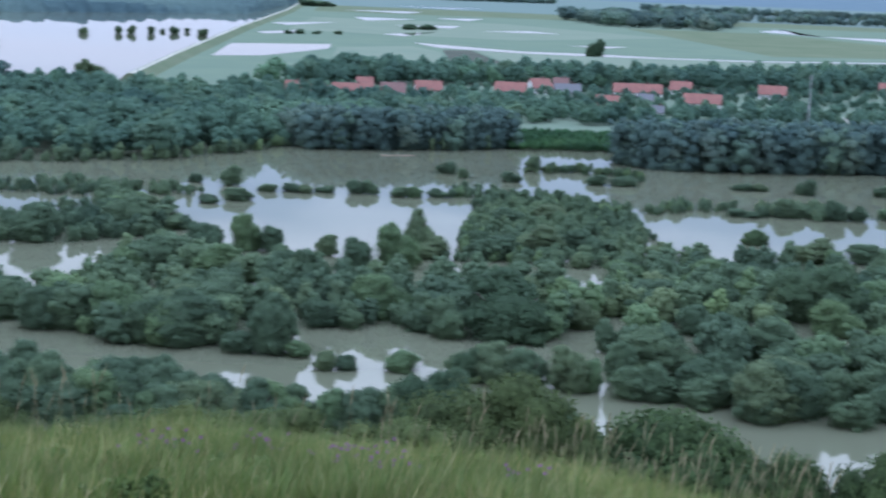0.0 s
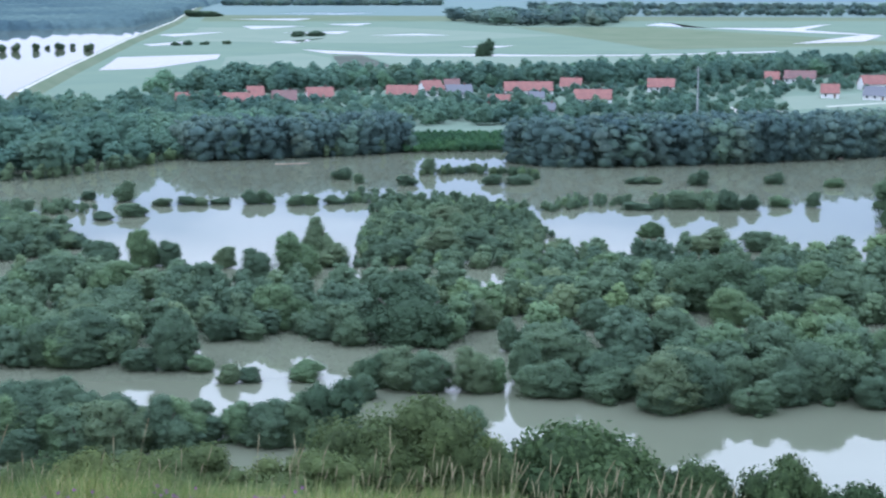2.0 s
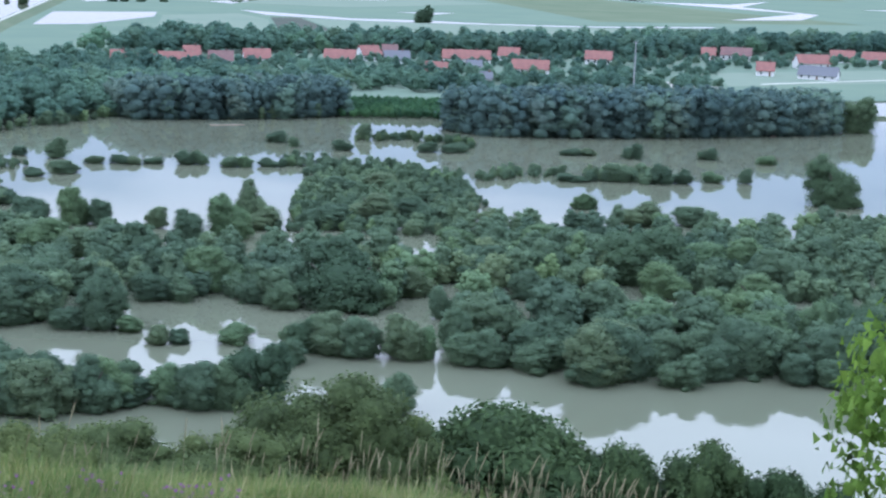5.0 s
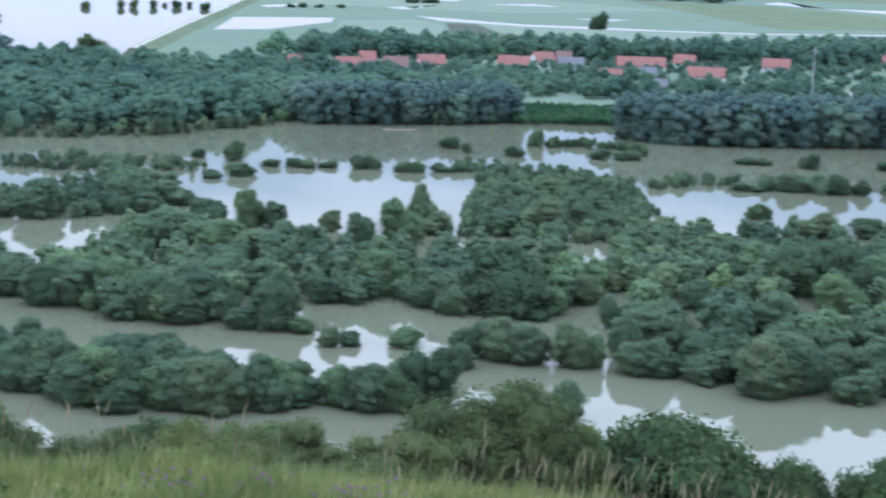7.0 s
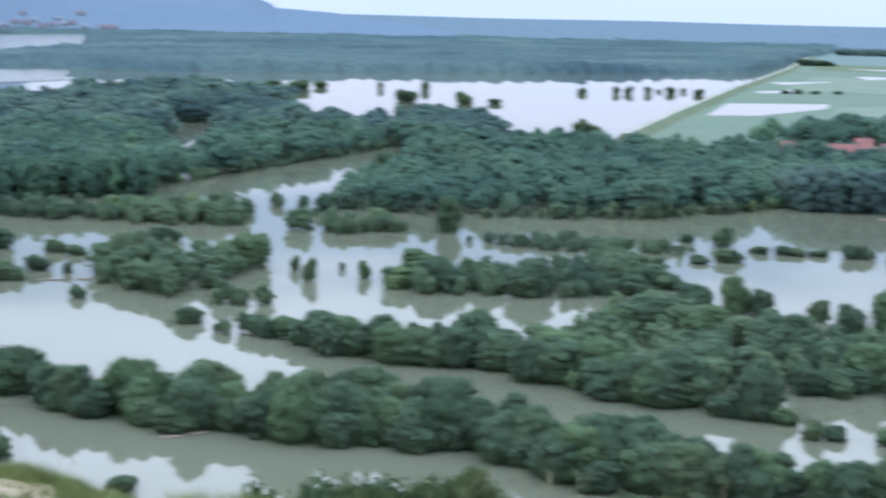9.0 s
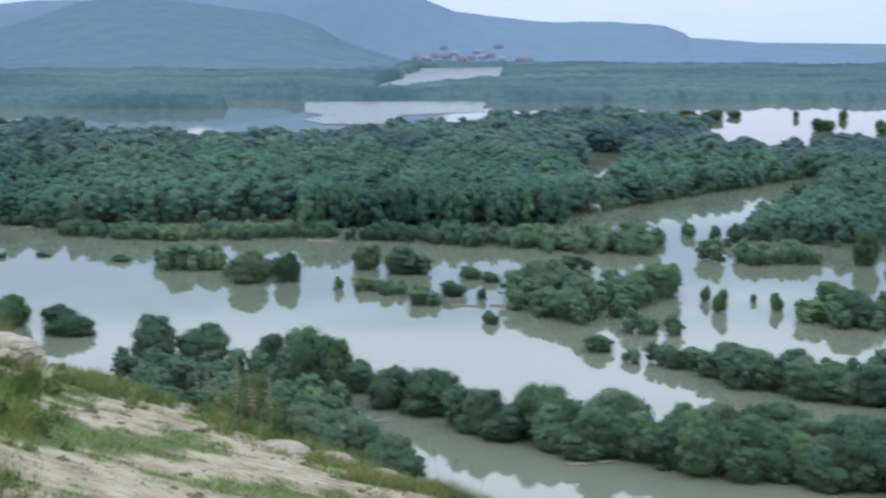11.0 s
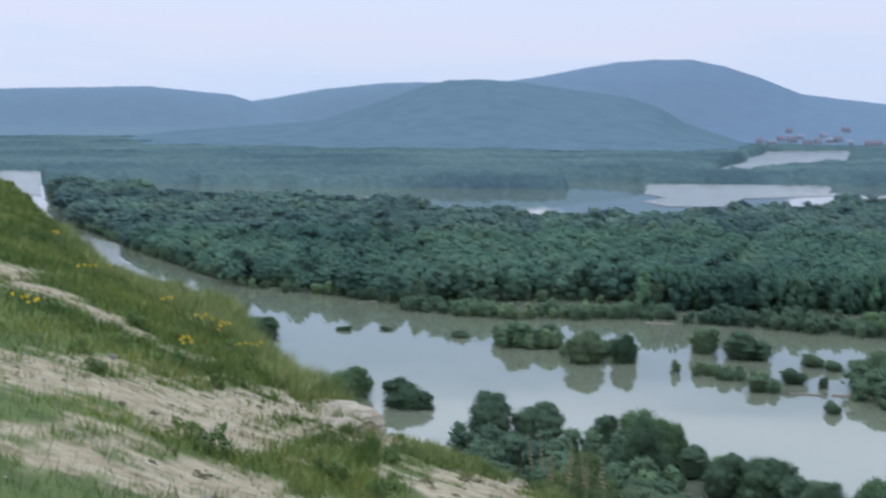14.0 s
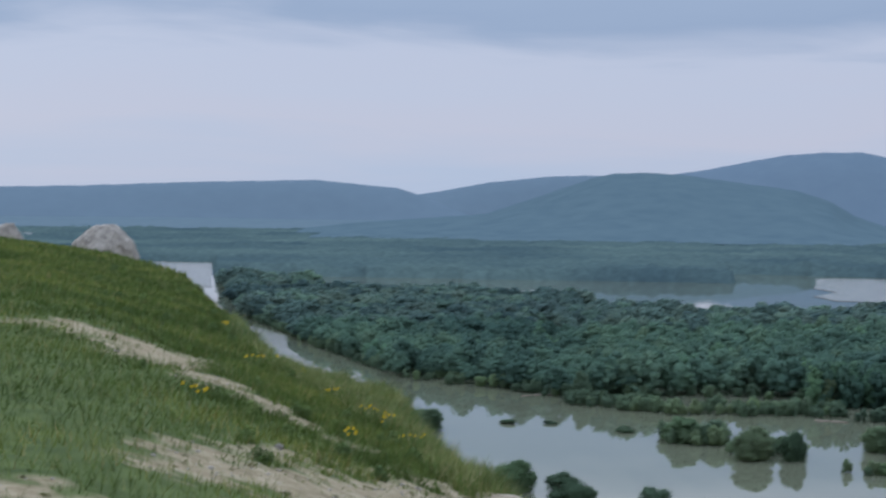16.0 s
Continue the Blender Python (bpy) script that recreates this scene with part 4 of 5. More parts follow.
# trees standing in the lake and on the plain
LONE = [(-288, 1287, 7, 8), (-265, 1309, 8, 8), (-256, 1316, 9, 9), (-243, 1331, 8, 8), (-239, 1362, 4, 5), (-227, 1347, 8, 9), (-222, 1380, 5, 5), (-200, 1326, 8, 10), (-205, 1340, 6, 6),
        (-306, 1090, 5, 14), (-407, 1246, 11, 7), (-442, 1236, 8, 5), (-321, 1067, 12, 14), (-364, 1074, 11, 18), (-519, 1196, 8, 22), (-491, 1187, 10, 24), (-489, 1227, 7, 12)]
LONE += [(107, 1216, 18, 15), (-208, 2375, 14, 30), (-190, 2400, 12, 40), (-140, 1413, 5, 9), (-130, 1420, 6, 10), (-117, 1427, 5, 9), (-99, 1439, 5, 10), (-40, 1613, 8, 20), (-23, 1624, 8, 20)]
for x, y, h, w in LONE:
    plant(alders, j, x, y, -0.15 * h, h * 0.95, w, "lone trees on lake and plain")
    j += 1
xs, ys = scatter(rng, [(140, 2169), (196, 1925), (317, 1930), (400, 2300), (330, 2400)], 24)
spots = [(x, y, 0.4, rng.uniform(14, 20)) for x, y in zip(xs, ys)]
for outline in ([(390, 2420), (900, 2380), (900, 2430), (400, 2480)], [(330, 2900), (1300, 2700), (1300, 2800), (340, 2990)], [(-220, 3200), (200, 3250), (200, 3400), (-240, 3400)]):
    xs, ys = scatter(rng, outline, 17)
    spots += [(x, y, 0.4, rng.uniform(7, 15)) for x, y in zip(xs, ys)]
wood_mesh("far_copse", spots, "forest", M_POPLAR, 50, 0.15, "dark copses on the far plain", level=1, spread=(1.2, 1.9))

# ---- village ----
# Tile red with its saturation lowered to stand for haze over the village
M_ROOF, tree, b = material("roof_tiles_hazed", (0.34, 0.1, 0.07), 0.8)
tree.links.new(ramp_on(tree, noise_on(tree, 0.6, 5, 0.6), [(0.3, (0.17, 0.078, 0.066)), (0.7, (0.245, 0.11, 0.088))]), b.inputs["Base Color"])
M_ROOF2, tree, b = material("old_roof_tiles", (0.2, 0.1, 0.09), 0.85)
tree.links.new(ramp_on(tree, noise_on(tree, 0.6, 5, 0.6), [(0.3, (0.12, 0.075, 0.07)), (0.7, (0.18, 0.1, 0.088))]), b.inputs["Base Color"])
M_SLATE = field_material("grey_roof", (0.12, 0.12, 0.13), (0.17, 0.17, 0.18))
M_WALL = field_material("white_render", (0.5, 0.49, 0.47), (0.58, 0.57, 0.55))
M_GLASS = material("window_glass", (0.03, 0.035, 0.04), 0.08, 0.5)[0]
M_DOOR = material("wooden_door", (0.12, 0.07, 0.04), 0.6)[0]


def box(bm, x0, x1, y0, y1, z0, z1):
    v = [bm.verts.new((x, y, z)) for z in (z0, z1) for x, y in ((x0, y0), (x1, y0), (x1, y1), (x0, y1))]
    for f in ((0, 1, 2, 3), (4, 5, 6, 7), (0, 1, 5, 4), (1, 2, 6, 5), (2, 3, 7, 6), (3, 0, 4, 7)):
        bm.faces.new([v[i] for i in f])
    bmesh.ops.recalc_face_normals(bm, faces=bm.faces)


def house(x, y, z, long, wide, eaves, turn, roof, label, scale=1.0, plaster=None):
    """A farmhouse: gabled walls, a tiled roof with overhang, windows on the long side, a door, a chimney."""
    root = new("house")
    ridge = eaves + wide * 0.48
    bm = bmesh.new()
    pts = [(-wide / 2, 0), (wide / 2, 0), (wide / 2, eaves), (0, ridge), (-wide / 2, eaves)]
    ends = [[bm.verts.new((sx * long / 2, u, v)) for u, v in pts] for sx in (-1, 1)]
    bm.faces.new(ends[0])
    bm.faces.new(ends[1][::-1])
    for i in range(5):
        bm.faces.new((ends[0][i], ends[1][i], ends[1][(i + 1) % 5], ends[0][(i + 1) % 5]))
    bmesh.ops.recalc_face_normals(bm, faces=bm.faces)
    wall = part("wall", bm, plaster or M_WALL, root)
    bm = bmesh.new()
    o, th = 0.5, 0.25
    k = (ridge - eaves) / (wide / 2)
    prof = [(-wide / 2 - o, eaves - k * o + 0.05), (0, ridge + 0.05), (wide / 2 + o, eaves - k * o + 0.05), (wide / 2 + o, eaves - k * o + th), (0, ridge + 0.05 + th), (-wide / 2 - o, eaves - k * o + th)]
    ends = [[bm.verts.new((sx * (long / 2 + 0.4), u, v)) for u, v in prof] for sx in (-1, 1)]
    for i in range(6):
        bm.faces.new((ends[0][i], ends[1][i], ends[1][(i + 1) % 6], ends[0][(i + 1) % 6]))
    for e in ends:
        bm.faces.new((e[0], e[1], e[4], e[5]))
        bm.faces.new((e[1], e[2], e[3], e[4]))
    bmesh.ops.recalc_face_normals(bm, faces=bm.faces)
    roof_part = part("roof", bm, roof, root)
    bm = bmesh.new()
    box(bm, long * 0.2, long * 0.2 + 0.7, -0.35, 0.35, ridge - 0.6, ridge + 1.1)
    part("chimney", bm, M_ROOF2, roof_part)
    for side in (-1, 1):
        n = max(2, int(long / 3.2))
        for i in range(n):
            cx = -long / 2 + long * (i + 0.5) / n
            bm = bmesh.new()
            low, high, half = (0.9, 2.2, 0.5) if i != n // 2 else (0.0, 2.1, 0.5)
            box(bm, cx - half, cx + half, side * (wide / 2 - 0.05), side * (wide / 2 + 0.03), low, high)
            part("window" if i != n // 2 else "door", bm, M_GLASS if i != n // 2 else M_DOOR, wall)
    root.matrix_basis = pose(x, y, z, 0, 0, turn)
    root.scale = (scale,) * 3
    return tagged(root, label, "house", group="village houses")


HOUSES = [
    ("a", -71, 748, 7.3), ("a", -57, 725, 7.6), ("a", -45, 746, 16.1), ("a", -41, 790, 7.7), ("b", -26, 757, 11.0), ("a", -10, 781, 12.5),
    ("a", 30, 793, 14.8), ("g", 45, 819, 10.8), ("b", 57, 838, 7.6), ("d", 58, 802, 12.3), ("a", 71, 729, 9.6), ("a", 94, 817, 23.9),
    ("a", 120, 847, 10.7), ("w", 92, 765, 6.9), ("a", 118, 760, 17.1), ("a", 166, 840, 13.6), ("a", 240, 899, 7.7), ("w", 255, 941, 6.1),
    ("b", 257, 903, 16.9), ("a", 241, 793, 8.6), ("g", 284, 852, 18.1), ("a", 321, 910, 13.4), ("a", 338, 901, 15.3), ("d", 263, 777, 18.8),
    ("w", 339, 869, 5.2), ("w", 89, 696, 3.4),
]
for i, (kind, x, y, w) in enumerate(HOUSES):
    turn = -math.degrees(math.atan2(x, y)) + rng.uniform(-14, 14)
    if kind == "w":
        house(x, y, 0.5, max(w, 5), 5, 3.0 if y < 930 else 6.0, turn, M_SLATE, "small white house with a grey roof")
    elif kind == "g":
        house(x, y, 0.5, w, 8.5, 3.2, turn + 24, M_ROOF, "white farmhouse with a bright red tiled roof")
    elif kind == "d":
        house(x, y, 0.5, w, 8, 2.4, turn, M_SLATE, "low barn with a dull grey roof")
    elif kind == "b":
        house(x, y, 0.5, w, 8, 3.0, turn, M_ROOF2, "farmhouse with an old brown-red roof")
    else:
        house(x, y, 0.5, w, 8, 2.8, turn, M_ROOF, "white farmhouse with a red tiled roof")
# Town walls and roofs carry the haze in dull blue-grey and pinkish-grey colours
M_HAZE = field_material("town_render_hazed", (0.17, 0.19, 0.22), (0.24, 0.25, 0.28))
M_TOWNROOF = field_material("town_roofs_hazed", (0.15, 0.13, 0.15), (0.19, 0.155, 0.165))
TOWN = [
    (-32.82, -0.64, 15.0), (-32.43, -0.68, 17.5), (-32.12, -0.56, 15.0), (-31.75, -0.59, 20.0), (-31.46, -0.48, 12.5), (-31.22, -0.69, 17.5),
    (-30.87, -0.63, 15.0), (-30.48, -0.59, 17.5), (-30.19, -0.55, 15.0), (-29.94, -0.23, 20.0), (-29.80, -0.66, 12.5), (-29.03, -0.68, 37.4),
    (-31.85, -0.28, 15.0), (-30.68, -0.43, 15.0),
]
for i, (a, e, w) in enumerate(TOWN):
    d = 3550.0 if e < -0.45 else 3900.0
    z = EYE + d * math.tan(radians(e)) - 6
    house(d * math.sin(radians(a)), d * math.cos(radians(a)), z, max(w, 10), 10, 7, -a + rng.uniform(-30, 30), (M_TOWNROOF, M_HAZE, M_TOWNROOF)[i % 3], "pale town house at the foot of the hill, greyed for haze", plaster=M_HAZE)
bm = bmesh.new()
bmesh.ops.create_cone(bm, cap_ends=True, segments=8, radius1=0.35, radius2=0.16, depth=21, matrix=Matrix.Translation((0, 0, 10.5)))
box(bm, -1.3, 1.3, -0.08, 0.08, 19.6, 19.8)
mast = part("mast", bm, field_material("grey_metal", (0.3, 0.3, 0.3), (0.36, 0.36, 0.36)))
mast.location = (154, 698, 0.4)
tagged(mast, "tall grey mast standing among trees", "mast")

# ---- driftwood and the far dike ----
M_WOOD = field_material("wet_driftwood", (0.16, 0.13, 0.1), (0.26, 0.22, 0.18))


def driftwood(x0, y0, x1, y1, label):
    """A raft of broken branches and logs afloat."""
    root = new("driftwood")
    dx, dy = x1 - x0, y1 - y0
    for i in range(9):
        t, r = rng.random(), rng.uniform(0.12, 0.3)
        length = rng.uniform(1.5, 4.5)
        bm = bmesh.new()
        bmesh.ops.create_cone(bm, cap_ends=True, segments=7, radius1=r, radius2=r * 0.5, depth=length)
        for v in bm.verts:
            v.co += Vector((rng.uniform(-0.05, 0.05), rng.uniform(-0.05, 0.05), 0))
        ob = part("log", bm, M_WOOD, root)
        ob.matrix_basis = pose(dx * (t - 0.5) + rng.uniform(-0.5, 0.5), dy * (t - 0.5) + rng.uniform(-0.7, 0.7), 0.12, 90, rng.uniform(-5, 5), math.degrees(math.atan2(dy, dx)) + 90 + rng.uniform(-25, 25))
    root.location = ((x0 + x1) / 2, (y0 + y1) / 2, 0)
    return tagged(root, label, "driftwood", group="driftwood")


for q in ((-194, 310, -181, 319), (-104, 202, -100, 206), (-143, 207, -140, 212), (-385, 364, -382, 373), (-290, 391, -283, 393), (-20, 523, -10, 526), (165, 530, 169, 533)):
    driftwood(*q, "raft of grey driftwood logs caught in the flood")
bm = bmesh.new()
box(bm, 221, 300, 597, 600, -0.5, 0.9)
tagged(part("dike", bm, M_LEVEE), "low dark dike between two flooded meadows", "dike", kind="structure")

# ---- rock stack by the hilltop ----
M_ROCK, tree, b = material("limestone", (0.4, 0.36, 0.32), 0.9, 0.2)
tree.links.new(ramp_on(tree, noise_on(tree, 0.7, 8, 0.7), [(0.3, (0.13, 0.115, 0.1)), (0.5, (0.29, 0.255, 0.215)), (0.75, (0.43, 0.385, 0.325))]), b.inputs["Base Color"])
bump_on(tree, b, noise_on(tree, 1.5, 8, 0.7), 0.8, 0.4)


M_CRUST, tree, b = material("sandy_limestone", (0.3, 0.25, 0.18), 0.95, 0.1)
tree.links.new(ramp_on(tree, noise_on(tree, 5, 8, 0.7), [(0.32, (0.13, 0.1, 0.065)), (0.45, (0.27, 0.215, 0.15)), (0.7, (0.38, 0.32, 0.24))]), b.inputs["Base Color"])
bump_on(tree, b, noise_on(tree, 7, 8, 0.7), 0.8, 0.06)


def rock(name, x, y, z0, z1, wide, seed, label, fine=4, top=1.45, mat=None):
    """A weathered limestone block with ledges, cracks and a flat top."""
    bm = bmesh.new()
    bmesh.ops.create_icosphere(bm, subdivisions=fine, radius=1)
    for v in bm.verts:
        p = v.co.copy()
        square = 0.62 + 0.38 / max(abs(p.x), abs(p.y), abs(p.z))
        n = noise.fractal(p * 2.1 + Vector((seed, 0, 0)), 0.8, 2.0, 6) * 0.16
        ledge = 0.04 * math.sin(p.z * 15 + 4 * noise.noise(p * 2))
        p.x, p.y = p.x * (square + n + ledge), p.y * (square + n + ledge)
        p.z = max(-1.0, min(1.0, p.z * top)) * (1 + 0.05 * noise.noise(p * 4 + Vector((0, seed, 0))))
        v.co = (p.x * wide / 2, p.y * wide / 2, p.z * (z1 - z0) / 2)
    ob = part(name, bm, mat or M_ROCK)
    ob.location = (x, y, (z0 + z1) / 2)
    return tagged(ob, label, "rock")


def ground_z(x, y):
    return float(hilltop(x, y))


for x, y, z, wide, seed in ((-177, 97, 57.7, 7.6, 3), (-185, 88, 57.7, 4.6, 9)):
    rock("cliff_buttress", x, y, -3, 48, wide * 1.5, seed + 1, "grey limestone buttress below a crag", 5)
    rock("limestone_crag", x, y, 44, z, wide, seed, "pale weathered limestone crag beyond the slope", 5, 1.08)
for i, (x, y, w) in enumerate(((-12.35, 11.3, 1.1), (-11.65, 10.6, 0.7), (-12.95, 11.75, 0.9), (-10.2, 11.6, 0.45), (-8.4, 10.9, 0.6), (-8.0, 10.95, 0.7), (-7.4, 10.9, 0.5), (-4.4, 9.7, 0.9), (-3.6, 9.5, 0.7))):
    z = ground_z(x, y)
    rock("limestone_slab", x, y, z - 0.25, z + 0.06 * w, 0.85 * w, 20 + i, "pale limestone slab at the cliff edge", mat=M_CRUST)

# ---- foreground scrub ----
# x, y, height, width
DARK_SHRUBS = [(2.6, 17.8, 2.2, 1.6), (2.1, 17.9, 1.9, 0.9), (3.2, 17.7, 1.9, 1.0), (4.0, 17.6, 1.9, 0.8), (4.9, 17.3, 2.0, 0.9), (5.7, 17.1, 1.8, 0.8), (6.3, 16.9, 1.7, 0.6), (3.6, 17.6, 1.7, 0.7), (-5.8, 14.9, 3.0, 1.1), (-5.3, 15.1, 2.6, 0.7), (-4.9, 15.2, 2.1, 0.7), (-2.7, 15.8, 1.4, 0.9), (-5.5, 14.0, 2.6, 0.6), (-5.2, 14.1, 2.4, 0.7), (-5.9, 13.8, 2.8, 0.5), (-4.5, 14.3, 1.8, 0.5)]
OLIVE_SHRUBS = [(0.7, 17.0, 2.2, 1.2), (0.2, 17.0, 1.9, 0.8), (1.2, 17.0, 2.0, 0.8), (0.5, 17.0, 1.9, 0.9), (1.0, 17.0, 1.8, 0.9), (1.5, 16.9, 1.7, 0.6), (-0.3, 14.0, 1.1, 0.8), (-0.9, 14.0, 1.1, 0.8), (-1.6, 13.9, 1.1, 0.8), (-2.1, 13.8, 1.1, 0.7), (-0.5, 14.0, 1.0, 0.7), (-1.2, 13.9, 1.0, 0.7), (-4.1, 14.4, 1.5, 0.4), (-4.2, 14.4, 1.5, 0.5), (-2.0, 14.9, 1.3, 0.8), (-3.1, 14.7, 1.1, 0.7), (-3.6, 14.6, 1.0, 0.6), (-9.4, 12.0, 1.5, 0.6), (-10.0, 12.2, 1.4, 0.4), (-8.9, 11.9, 1.2, 0.6), (-8.4, 11.7, 1.0, 0.5), (-10.4, 12.3, 1.2, 0.4)]
scrubs = tree_models(3, "shrub", "mound", 2.0, 16000, 0.05, M_SHRUB, "dense dark green shrub on the grassy slope", category="shrub")
thickets = tree_models(3, "shrub", "willow", 2.0, 24000, 0.032, M_SCRUB, "olive-green thorny shrub on the grassy slope", category="shrub")
rng = np.random.default_rng(33)
for shrubs, models in ((DARK_SHRUBS, scrubs), (OLIVE_SHRUBS, thickets)):
    for i, (x, y, h, w) in enumerate(shrubs):
        plant(models, i, x, y, ground_z(x, y) - 0.05, h + 0.05, max(1.9 * w, 0.7 * h), "shrubs on the slope")
young = tree_models(1, "ash_sapling", "forest", 3.0, 3000, 0.085, M_BRIGHT, "young tree with bright yellow-green leaves on the slope", core=0.3)
a = radians(24.3)
plant(young, 0, 15 * math.sin(a), 15 * math.cos(a), ground_z(15 * math.sin(a), 15 * math.cos(a)), 3.7, 2.3)

# ---- meadow ----
M_GRASS, tree, b = material("grass_blades", (0.1, 0.16, 0.04), 0.6, 0.3)
geo = tree.nodes.new("ShaderNodeNewGeometry")
blade = ramp_on(tree, geo.outputs["Random Per Island"], [(0, (0.07, 0.115, 0.022)), (0.4, (0.115, 0.162, 0.036)), (0.68, (0.165, 0.198, 0.054)), (0.88, (0.25, 0.23, 0.1)), (1, (0.35, 0.3, 0.165))])
drift = ramp_on(tree, noise_on(tree, 0.7, 4), [(0.3, (0.62, 0.7, 0.6)), (0.7, (1.32, 1.22, 1.15))])
tree.links.new(mixed(tree, 1.0, blade, drift, "MULTIPLY"), b.inputs["Base Color"])


M_TURF, tree, b = material("slope_blades", (0.06, 0.11, 0.02), 0.7, 0.15)
geo = tree.nodes.new("ShaderNodeNewGeometry")
blade = ramp_on(tree, geo.outputs["Random Per Island"], [(0, (0.055, 0.088, 0.016)), (0.5, (0.096, 0.137, 0.027)), (0.85, (0.14, 0.172, 0.041)), (1, (0.25, 0.215, 0.095))])
drift = ramp_on(tree, noise_on(tree, 0.45, 6), [(0.3, (0.5, 0.6, 0.5)), (0.5, (1, 1, 1)), (0.66, (1.6, 1.36, 1.3))])
tree.links.new(mixed(tree, 1.0, blade, drift, "MULTIPLY"), b.inputs["Base Color"])


def grass(name, count, bearings, near, over, height, width, label, seed, mat=None):
    """Blades of grass in a sector of the hilltop, from a distance to a little past the rim."""
    r = np.random.default_rng(seed)
    az = r.uniform(*bearings, count)
    far = rim(az)[0] + over
    if near < 1:
        near = near * far
    d = np.sqrt(r.uniform(0, 1, count) * (far ** 2 - near ** 2) + near ** 2)
    x, y = d * np.sin(np.radians(az)), d * np.cos(np.radians(az))
    tuft = wobble(x, y, 0.45, 2) + 0.7 * wobble(x, y, 0.13, 6)
    keep = (bareness(x, y) < r.uniform(0.05, 1.08, count)) & (tuft > r.uniform(-1.9, 0.2, count))
    x, y, d, tuft = x[keep], y[keep], d[keep], tuft[keep]
    n = len(x)
    z = hilltop(x, y) - 0.01
    h = height * r.uniform(0.35, 1.0, n) * (1 + 0.3 * tuft) * (1 - 0.55 * bareness(x, y))
    w = width * r.uniform(0.6, 1.4, n) * np.maximum(d / 10, 0.7)
    a = r.uniform(0, 6.28, n)
    lean = r.normal(size=(n, 2)) * 0.35 * h[:, None] + np.array([0.12, 0.05]) * h[:, None]
    side = np.stack([np.cos(a) * w, np.sin(a) * w], 1)
    base = np.stack([x, y, z], 1)
    v = np.zeros((n, 3, 3))
    v[:, 0], v[:, 1], v[:, 2] = base, base, base
    v[:, 0, :2] -= side
    v[:, 1, :2] += side
    v[:, 2, :2] += lean
    v[:, 2, 2] += h
    me = mesh_of(name, v.reshape(-1, 3), np.arange(n * 3).reshape(-1, 3), mat or M_GRASS)
    return tagged(new(name, me), label, "grass", kind="stuff")


grass("meadow_grass", 190000, (-27, 24), 7.0, 1.6, 0.28, 0.0046, "tall green meadow grass on the hilltop", 1)
grass("cliff_grass", 85000, (-50, -27), 5.0, 0.4, 0.06, 0.0035, "short tufted grass between bare limestone soil", 2)
grass("slope_grass", 260000, (-74, -46), 5.0, 0.8, 0.15, 0.0035, "green grass on the slope beside the path", 3, M_TURF)

grass("rim_grass", 60000, (-57, -46), 0.8, 0.5, 0.3, 0.0035, "tall seeding grass along the slope's edge", 4)
grass("bank_grass", 60000, (-45.5, -27), 0.86, 0.6, 0.14, 0.0035, "yellow-green grass along the cliff edge", 5)

# loose stones on the bare soil
r = np.random.default_rng(8)
az, d = r.uniform(-70, -14, 6000), np.sqrt(r.uniform(25, 420, 6000))
x, y = d * np.sin(np.radians(az)), d * np.cos(np.radians(az))
ok = (bareness(x, y) > 0.5) & (d < rim(az)[0])
x, y = x[ok], y[ok]
size = 0.007 * np.exp(r.normal(0, 0.55, len(x)))
v, f = blobs(r, np.stack([x, y, hilltop(x, y) + 0.2 * size], 1), size, 0.7, 1)
tagged(new("pebbles", mesh_of("pebbles", v, f, M_ROCK)), "loose limestone pebbles on bare soil", "stones", kind="stuff")

# leafy weeds among the grass
r = np.random.default_rng(17)
spots = []
for i in range(300):
    az = r.uniform(-26, 12) if i < 130 else r.uniform(-62, -44)
    d = float(rim(az)[0]) * r.uniform(0.72, 1.05) if i < 130 else float(rim(az)[0]) * r.uniform(0.35, 1.0)
    x, y = d * math.sin(radians(az)), d * math.cos(radians(az))
    if bareness(np.array([x]), np.array([y]))[0] < 0.3:
        spots.append((x, y, ground_z(x, y) - 0.03, r.uniform(0.1, 0.26)))
M_WEED = foliage("weed_leaves", (0.11, 0.15, 0.05), (0.135, 0.185, 0.06), (0.17, 0.22, 0.08), 0.6, 14.0)
wood_mesh("meadow_weeds", spots, "willow", M_WEED, 260, 0.11, "leafy grey-green weeds among the meadow grass", core=0.3)

spots = []
for i in range(900):
    az, d = r.uniform(-68, -20), math.sqrt(r.uniform(30, 420))
    x, y = d * math.sin(radians(az)), d * math.cos(radians(az))
    if d < rim(az)[0] and bareness(np.array([x]), np.array([y]))[0] > 0.6 and len(spots) < 170:
        spots.append((x, y, ground_z(x, y) - 0.015, 0.02 + 0.05 * r.random() ** 2))
M_DRY = foliage("dry_herb_leaves", (0.15, 0.135, 0.07), (0.19, 0.175, 0.09), (0.23, 0.22, 0.11), 0.6, 30.0)
wood_mesh("dry_tufts", spots, "willow", M_DRY, 110, 0.12, "small withered tufts on the trodden soil", spread=(1.5, 3.2), core=0.3)

M_STRAW = field_material("straw_stalks", (0.22, 0.19, 0.11), (0.3, 0.26, 0.16))


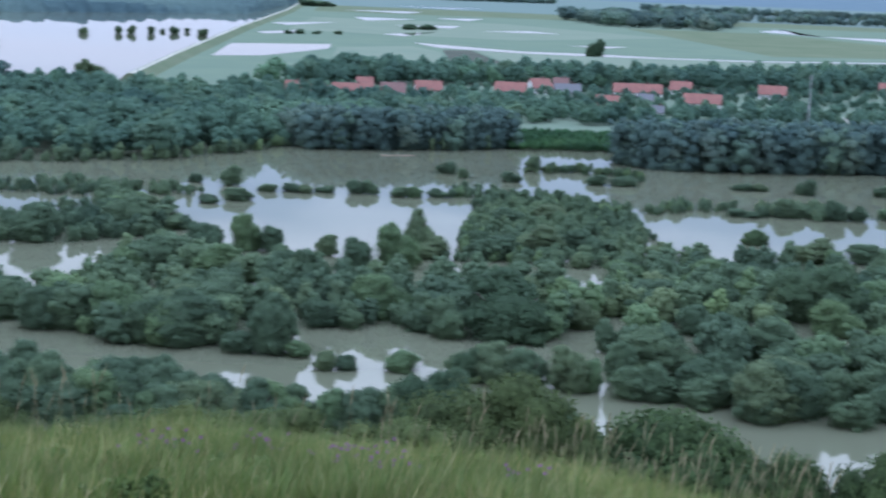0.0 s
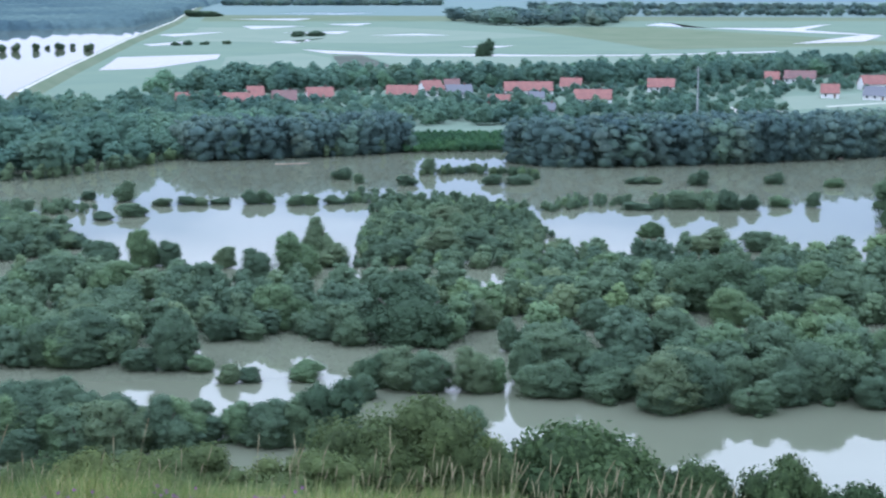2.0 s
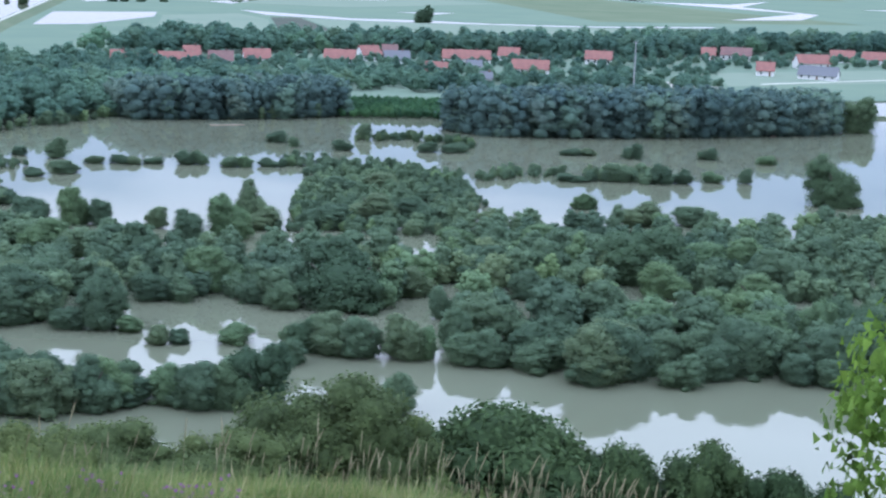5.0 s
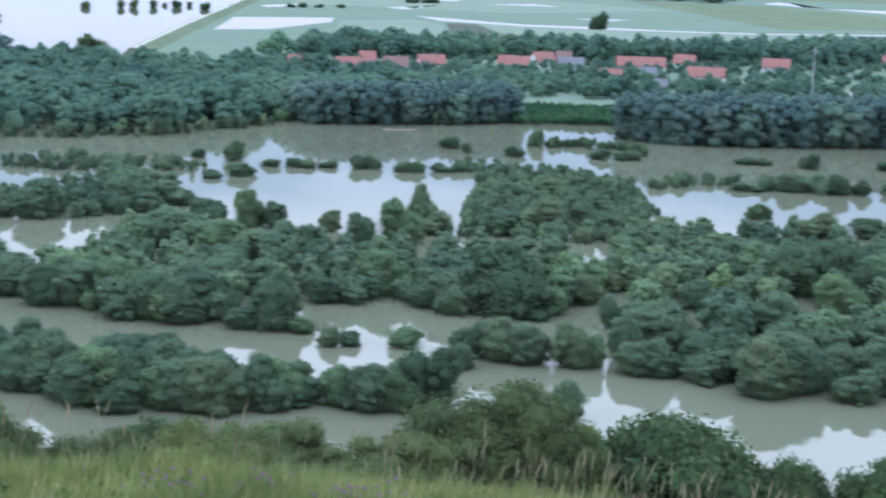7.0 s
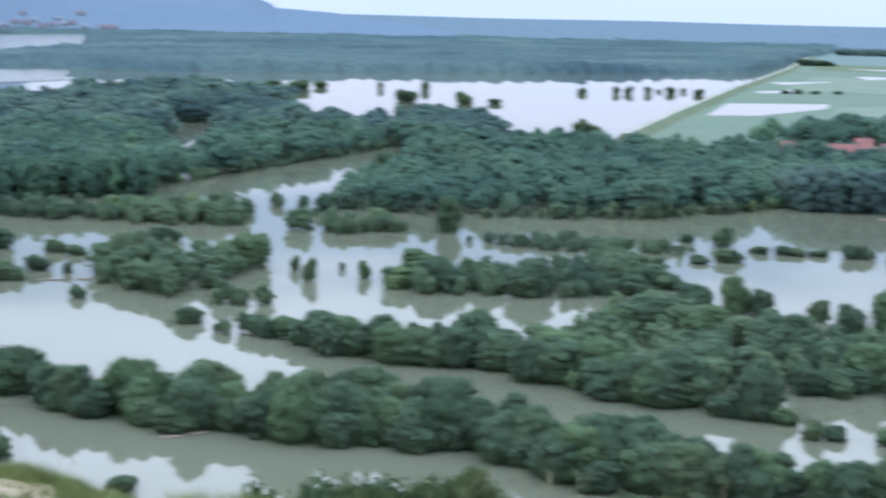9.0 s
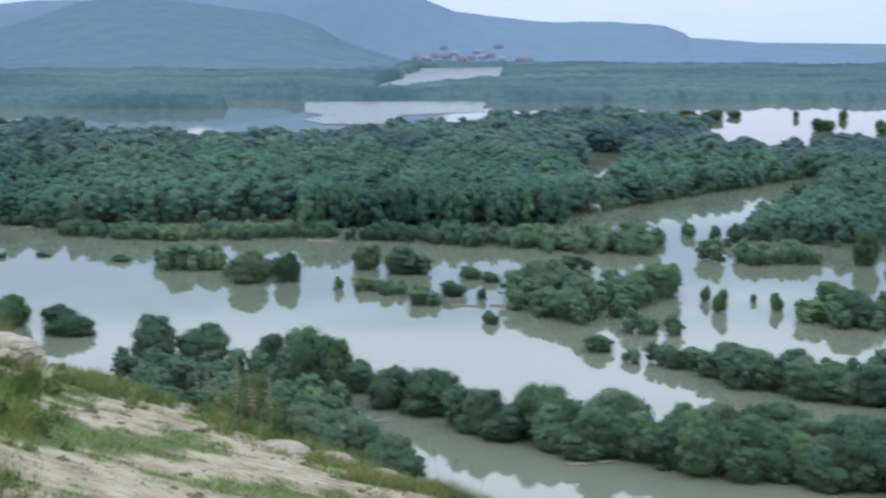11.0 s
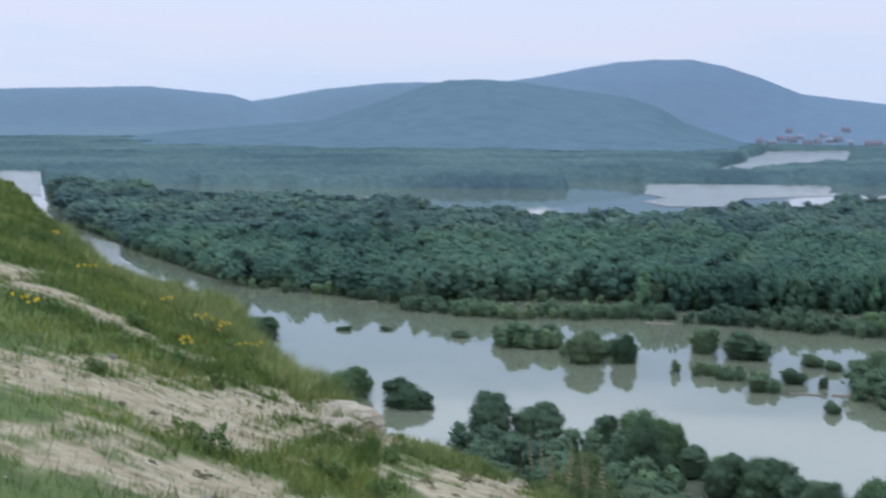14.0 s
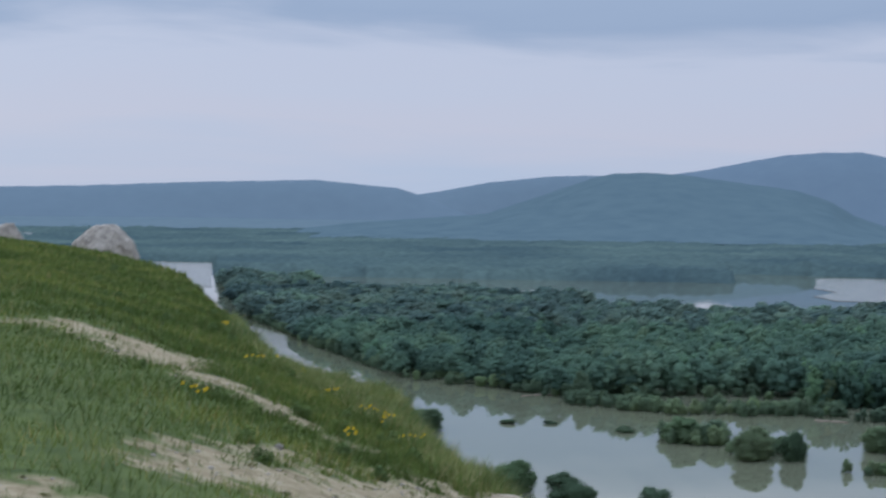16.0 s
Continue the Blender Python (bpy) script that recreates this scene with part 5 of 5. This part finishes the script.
def stalks(name, count, bearings, depth, height, label, seed):
    """Seeding grass stalks: thin bent stems with a spindle of seed at the tip."""
    r = np.random.default_rng(seed)
    vs, fs, n = [], [], 0
    for i in range(count):
        az = r.uniform(*bearings)
        d = float(rim(az)[0]) + r.uniform(*depth)
        x, y = d * math.sin(radians(az)), d * math.cos(radians(az))
        z = ground_z(x, y)
        h = height * r.uniform(0.55, 1.1)
        lean = np.array([r.normal(0.1, 0.12), r.normal(0, 0.12)]) * h
        pts = [np.array([x + lean[0] * t * t, y + lean[1] * t * t, z + h * t]) for t in (0, 0.4, 0.78, 0.84, 0.92, 1.0)]
        radii = [0.0018, 0.0015, 0.0012, 0.0042, 0.0046, 0.001]
        for p, q in zip(pts, radii):
            for k in range(3):
                vs.append(p + q * np.array([math.cos(2.09 * k), math.sin(2.09 * k), 0]))
        for s in range(5):
            for k in range(3):
                a0, a1 = n + 3 * s + k, n + 3 * s + (k + 1) % 3
                fs.append((a0, a1, a1 + 3, a0 + 3))
        n += 18
    return tagged(new(name, mesh_of(name, vs, fs, M_STRAW)), label, "grass", kind="stuff")


stalks("seeding_grass", 170, (-18, 14), (-0.6, 1.6), 0.58, "straw-coloured seeding grass stalks at the rim", 4)
stalks("seeding_grass", 40, (3, 11), (0.3, 2.2), 0.66, "straw-coloured seeding grass stalks at the rim", 5)
stalks("seeding_grass", 50, (-42, -30), (-0.6, 0.8), 0.45, "straw-coloured seeding grass stalks at the rim", 6)

M_STEM = material("flower_stem", (0.09, 0.14, 0.05), 0.7)[0]


def flower(name, x, y, tall, heads, spread, size, mat, label, seed):
    """A flowering herb: stems that fan out from the root, each with a tufted head."""
    r = np.random.default_rng(seed)
    root = new(name)
    for i in range(heads):
        tip = Vector((r.uniform(-spread, spread), r.uniform(-spread, spread), tall * r.uniform(0.75, 1.05)))
        bm = bmesh.new()
        m = Matrix.Translation(tip / 2) @ tip.to_track_quat("Z", "Y").to_matrix().to_4x4()
        bmesh.ops.create_cone(bm, cap_ends=False, segments=4, radius1=0.003, radius2=0.002, depth=tip.length, matrix=m)
        part("stem", bm, M_STEM, root)
        bm = bmesh.new()
        for k in range(14):
            dirn = Vector((r.normal(), r.normal(), abs(r.normal()) + 0.3)).normalized()
            side = dirn.orthogonal().normalized() * size * 0.22
            p = [bm.verts.new(tip + q) for q in (side, -side, dirn * size)]
            bm.faces.new(p)
        bmesh.ops.create_icosphere(bm, subdivisions=1, radius=size * 0.45, matrix=Matrix.Translation(tip))
        part("flower_head", bm, mat, root)
    root.location = (x, y, ground_z(x, y))
    return tagged(root, label, "flower")


M_PURPLE = field_material("purple_petals", (0.2, 0.1, 0.19), (0.28, 0.14, 0.25))
M_YELLOW = field_material("yellow_petals", (0.6, 0.42, 0.02), (0.7, 0.5, 0.04))
M_SPIKE = field_material("brown_spike", (0.15, 0.11, 0.075), (0.2, 0.15, 0.1))
for i, (x, y) in enumerate(((-0.55, 8.3), (-0.4, 8.15), (-0.2, 8.1), (-0.92, 8.7), (-1.3, 8.25), (-1.6, 8.6), (-0.95, 8.55), (0.5, 8.2), (-0.35, 8.5))):
    tagged(flower("knapweed", x, y, 0.26, 9, 0.13, 0.017, M_PURPLE, "purple knapweed flowers in the meadow grass", 50 + i), group="knapweeds")
for i, (a, d) in enumerate(((-51.6, 21), (-52, 22), (-54.5, 27), (-55.5, 29), (-52.8, 17), (-57, 33), (-50.6, 20), (-53.4, 24), (-56.2, 24), (-58, 16))):
    tagged(flower("yellow_spurge", d * math.sin(radians(a)), d * math.cos(radians(a)), 0.22, 6, 0.14, 0.03, M_YELLOW, "yellow flowering herb in the slope grass", 70 + i), group="yellow flowers")


def spike(x, y, tall, seed):
    """A dry flower spike: a stem with whorls up its upper half."""
    r = np.random.default_rng(seed)
    root = new("flower_spike")
    bm = bmesh.new()
    bmesh.ops.create_cone(bm, cap_ends=True, segments=5, radius1=0.006, radius2=0.003, depth=tall, matrix=Matrix.Translation((0, 0, tall / 2)))
    part("stem", bm, M_STEM, root)
    for k in range(9):
        bm = bmesh.new()
        bmesh.ops.create_icosphere(bm, subdivisions=1, radius=0.024 - 0.0016 * k, matrix=Matrix.Diagonal((1, 1, 0.6, 1)))
        whorl = part("whorl", bm, M_SPIKE, root)
        whorl.location = (r.normal() * 0.003, r.normal() * 0.003, tall * (0.42 + 0.062 * k))
    root.matrix_basis = pose(x, y, ground_z(x, y), r.uniform(-6, 6), r.uniform(-6, 6), 0)
    return tagged(root, "tall brown flower spike at the cliff edge", "flower", group="flower spikes")


for i in range(8):
    a, d = -40.4 + 0.33 * i + 0.2 * math.sin(3 * i), 14.6 + 0.3 * math.cos(5 * i)
    spike(d * math.sin(radians(a)), d * math.cos(radians(a)), 0.62 + 0.1 * math.sin(2 * i), 90 + i)
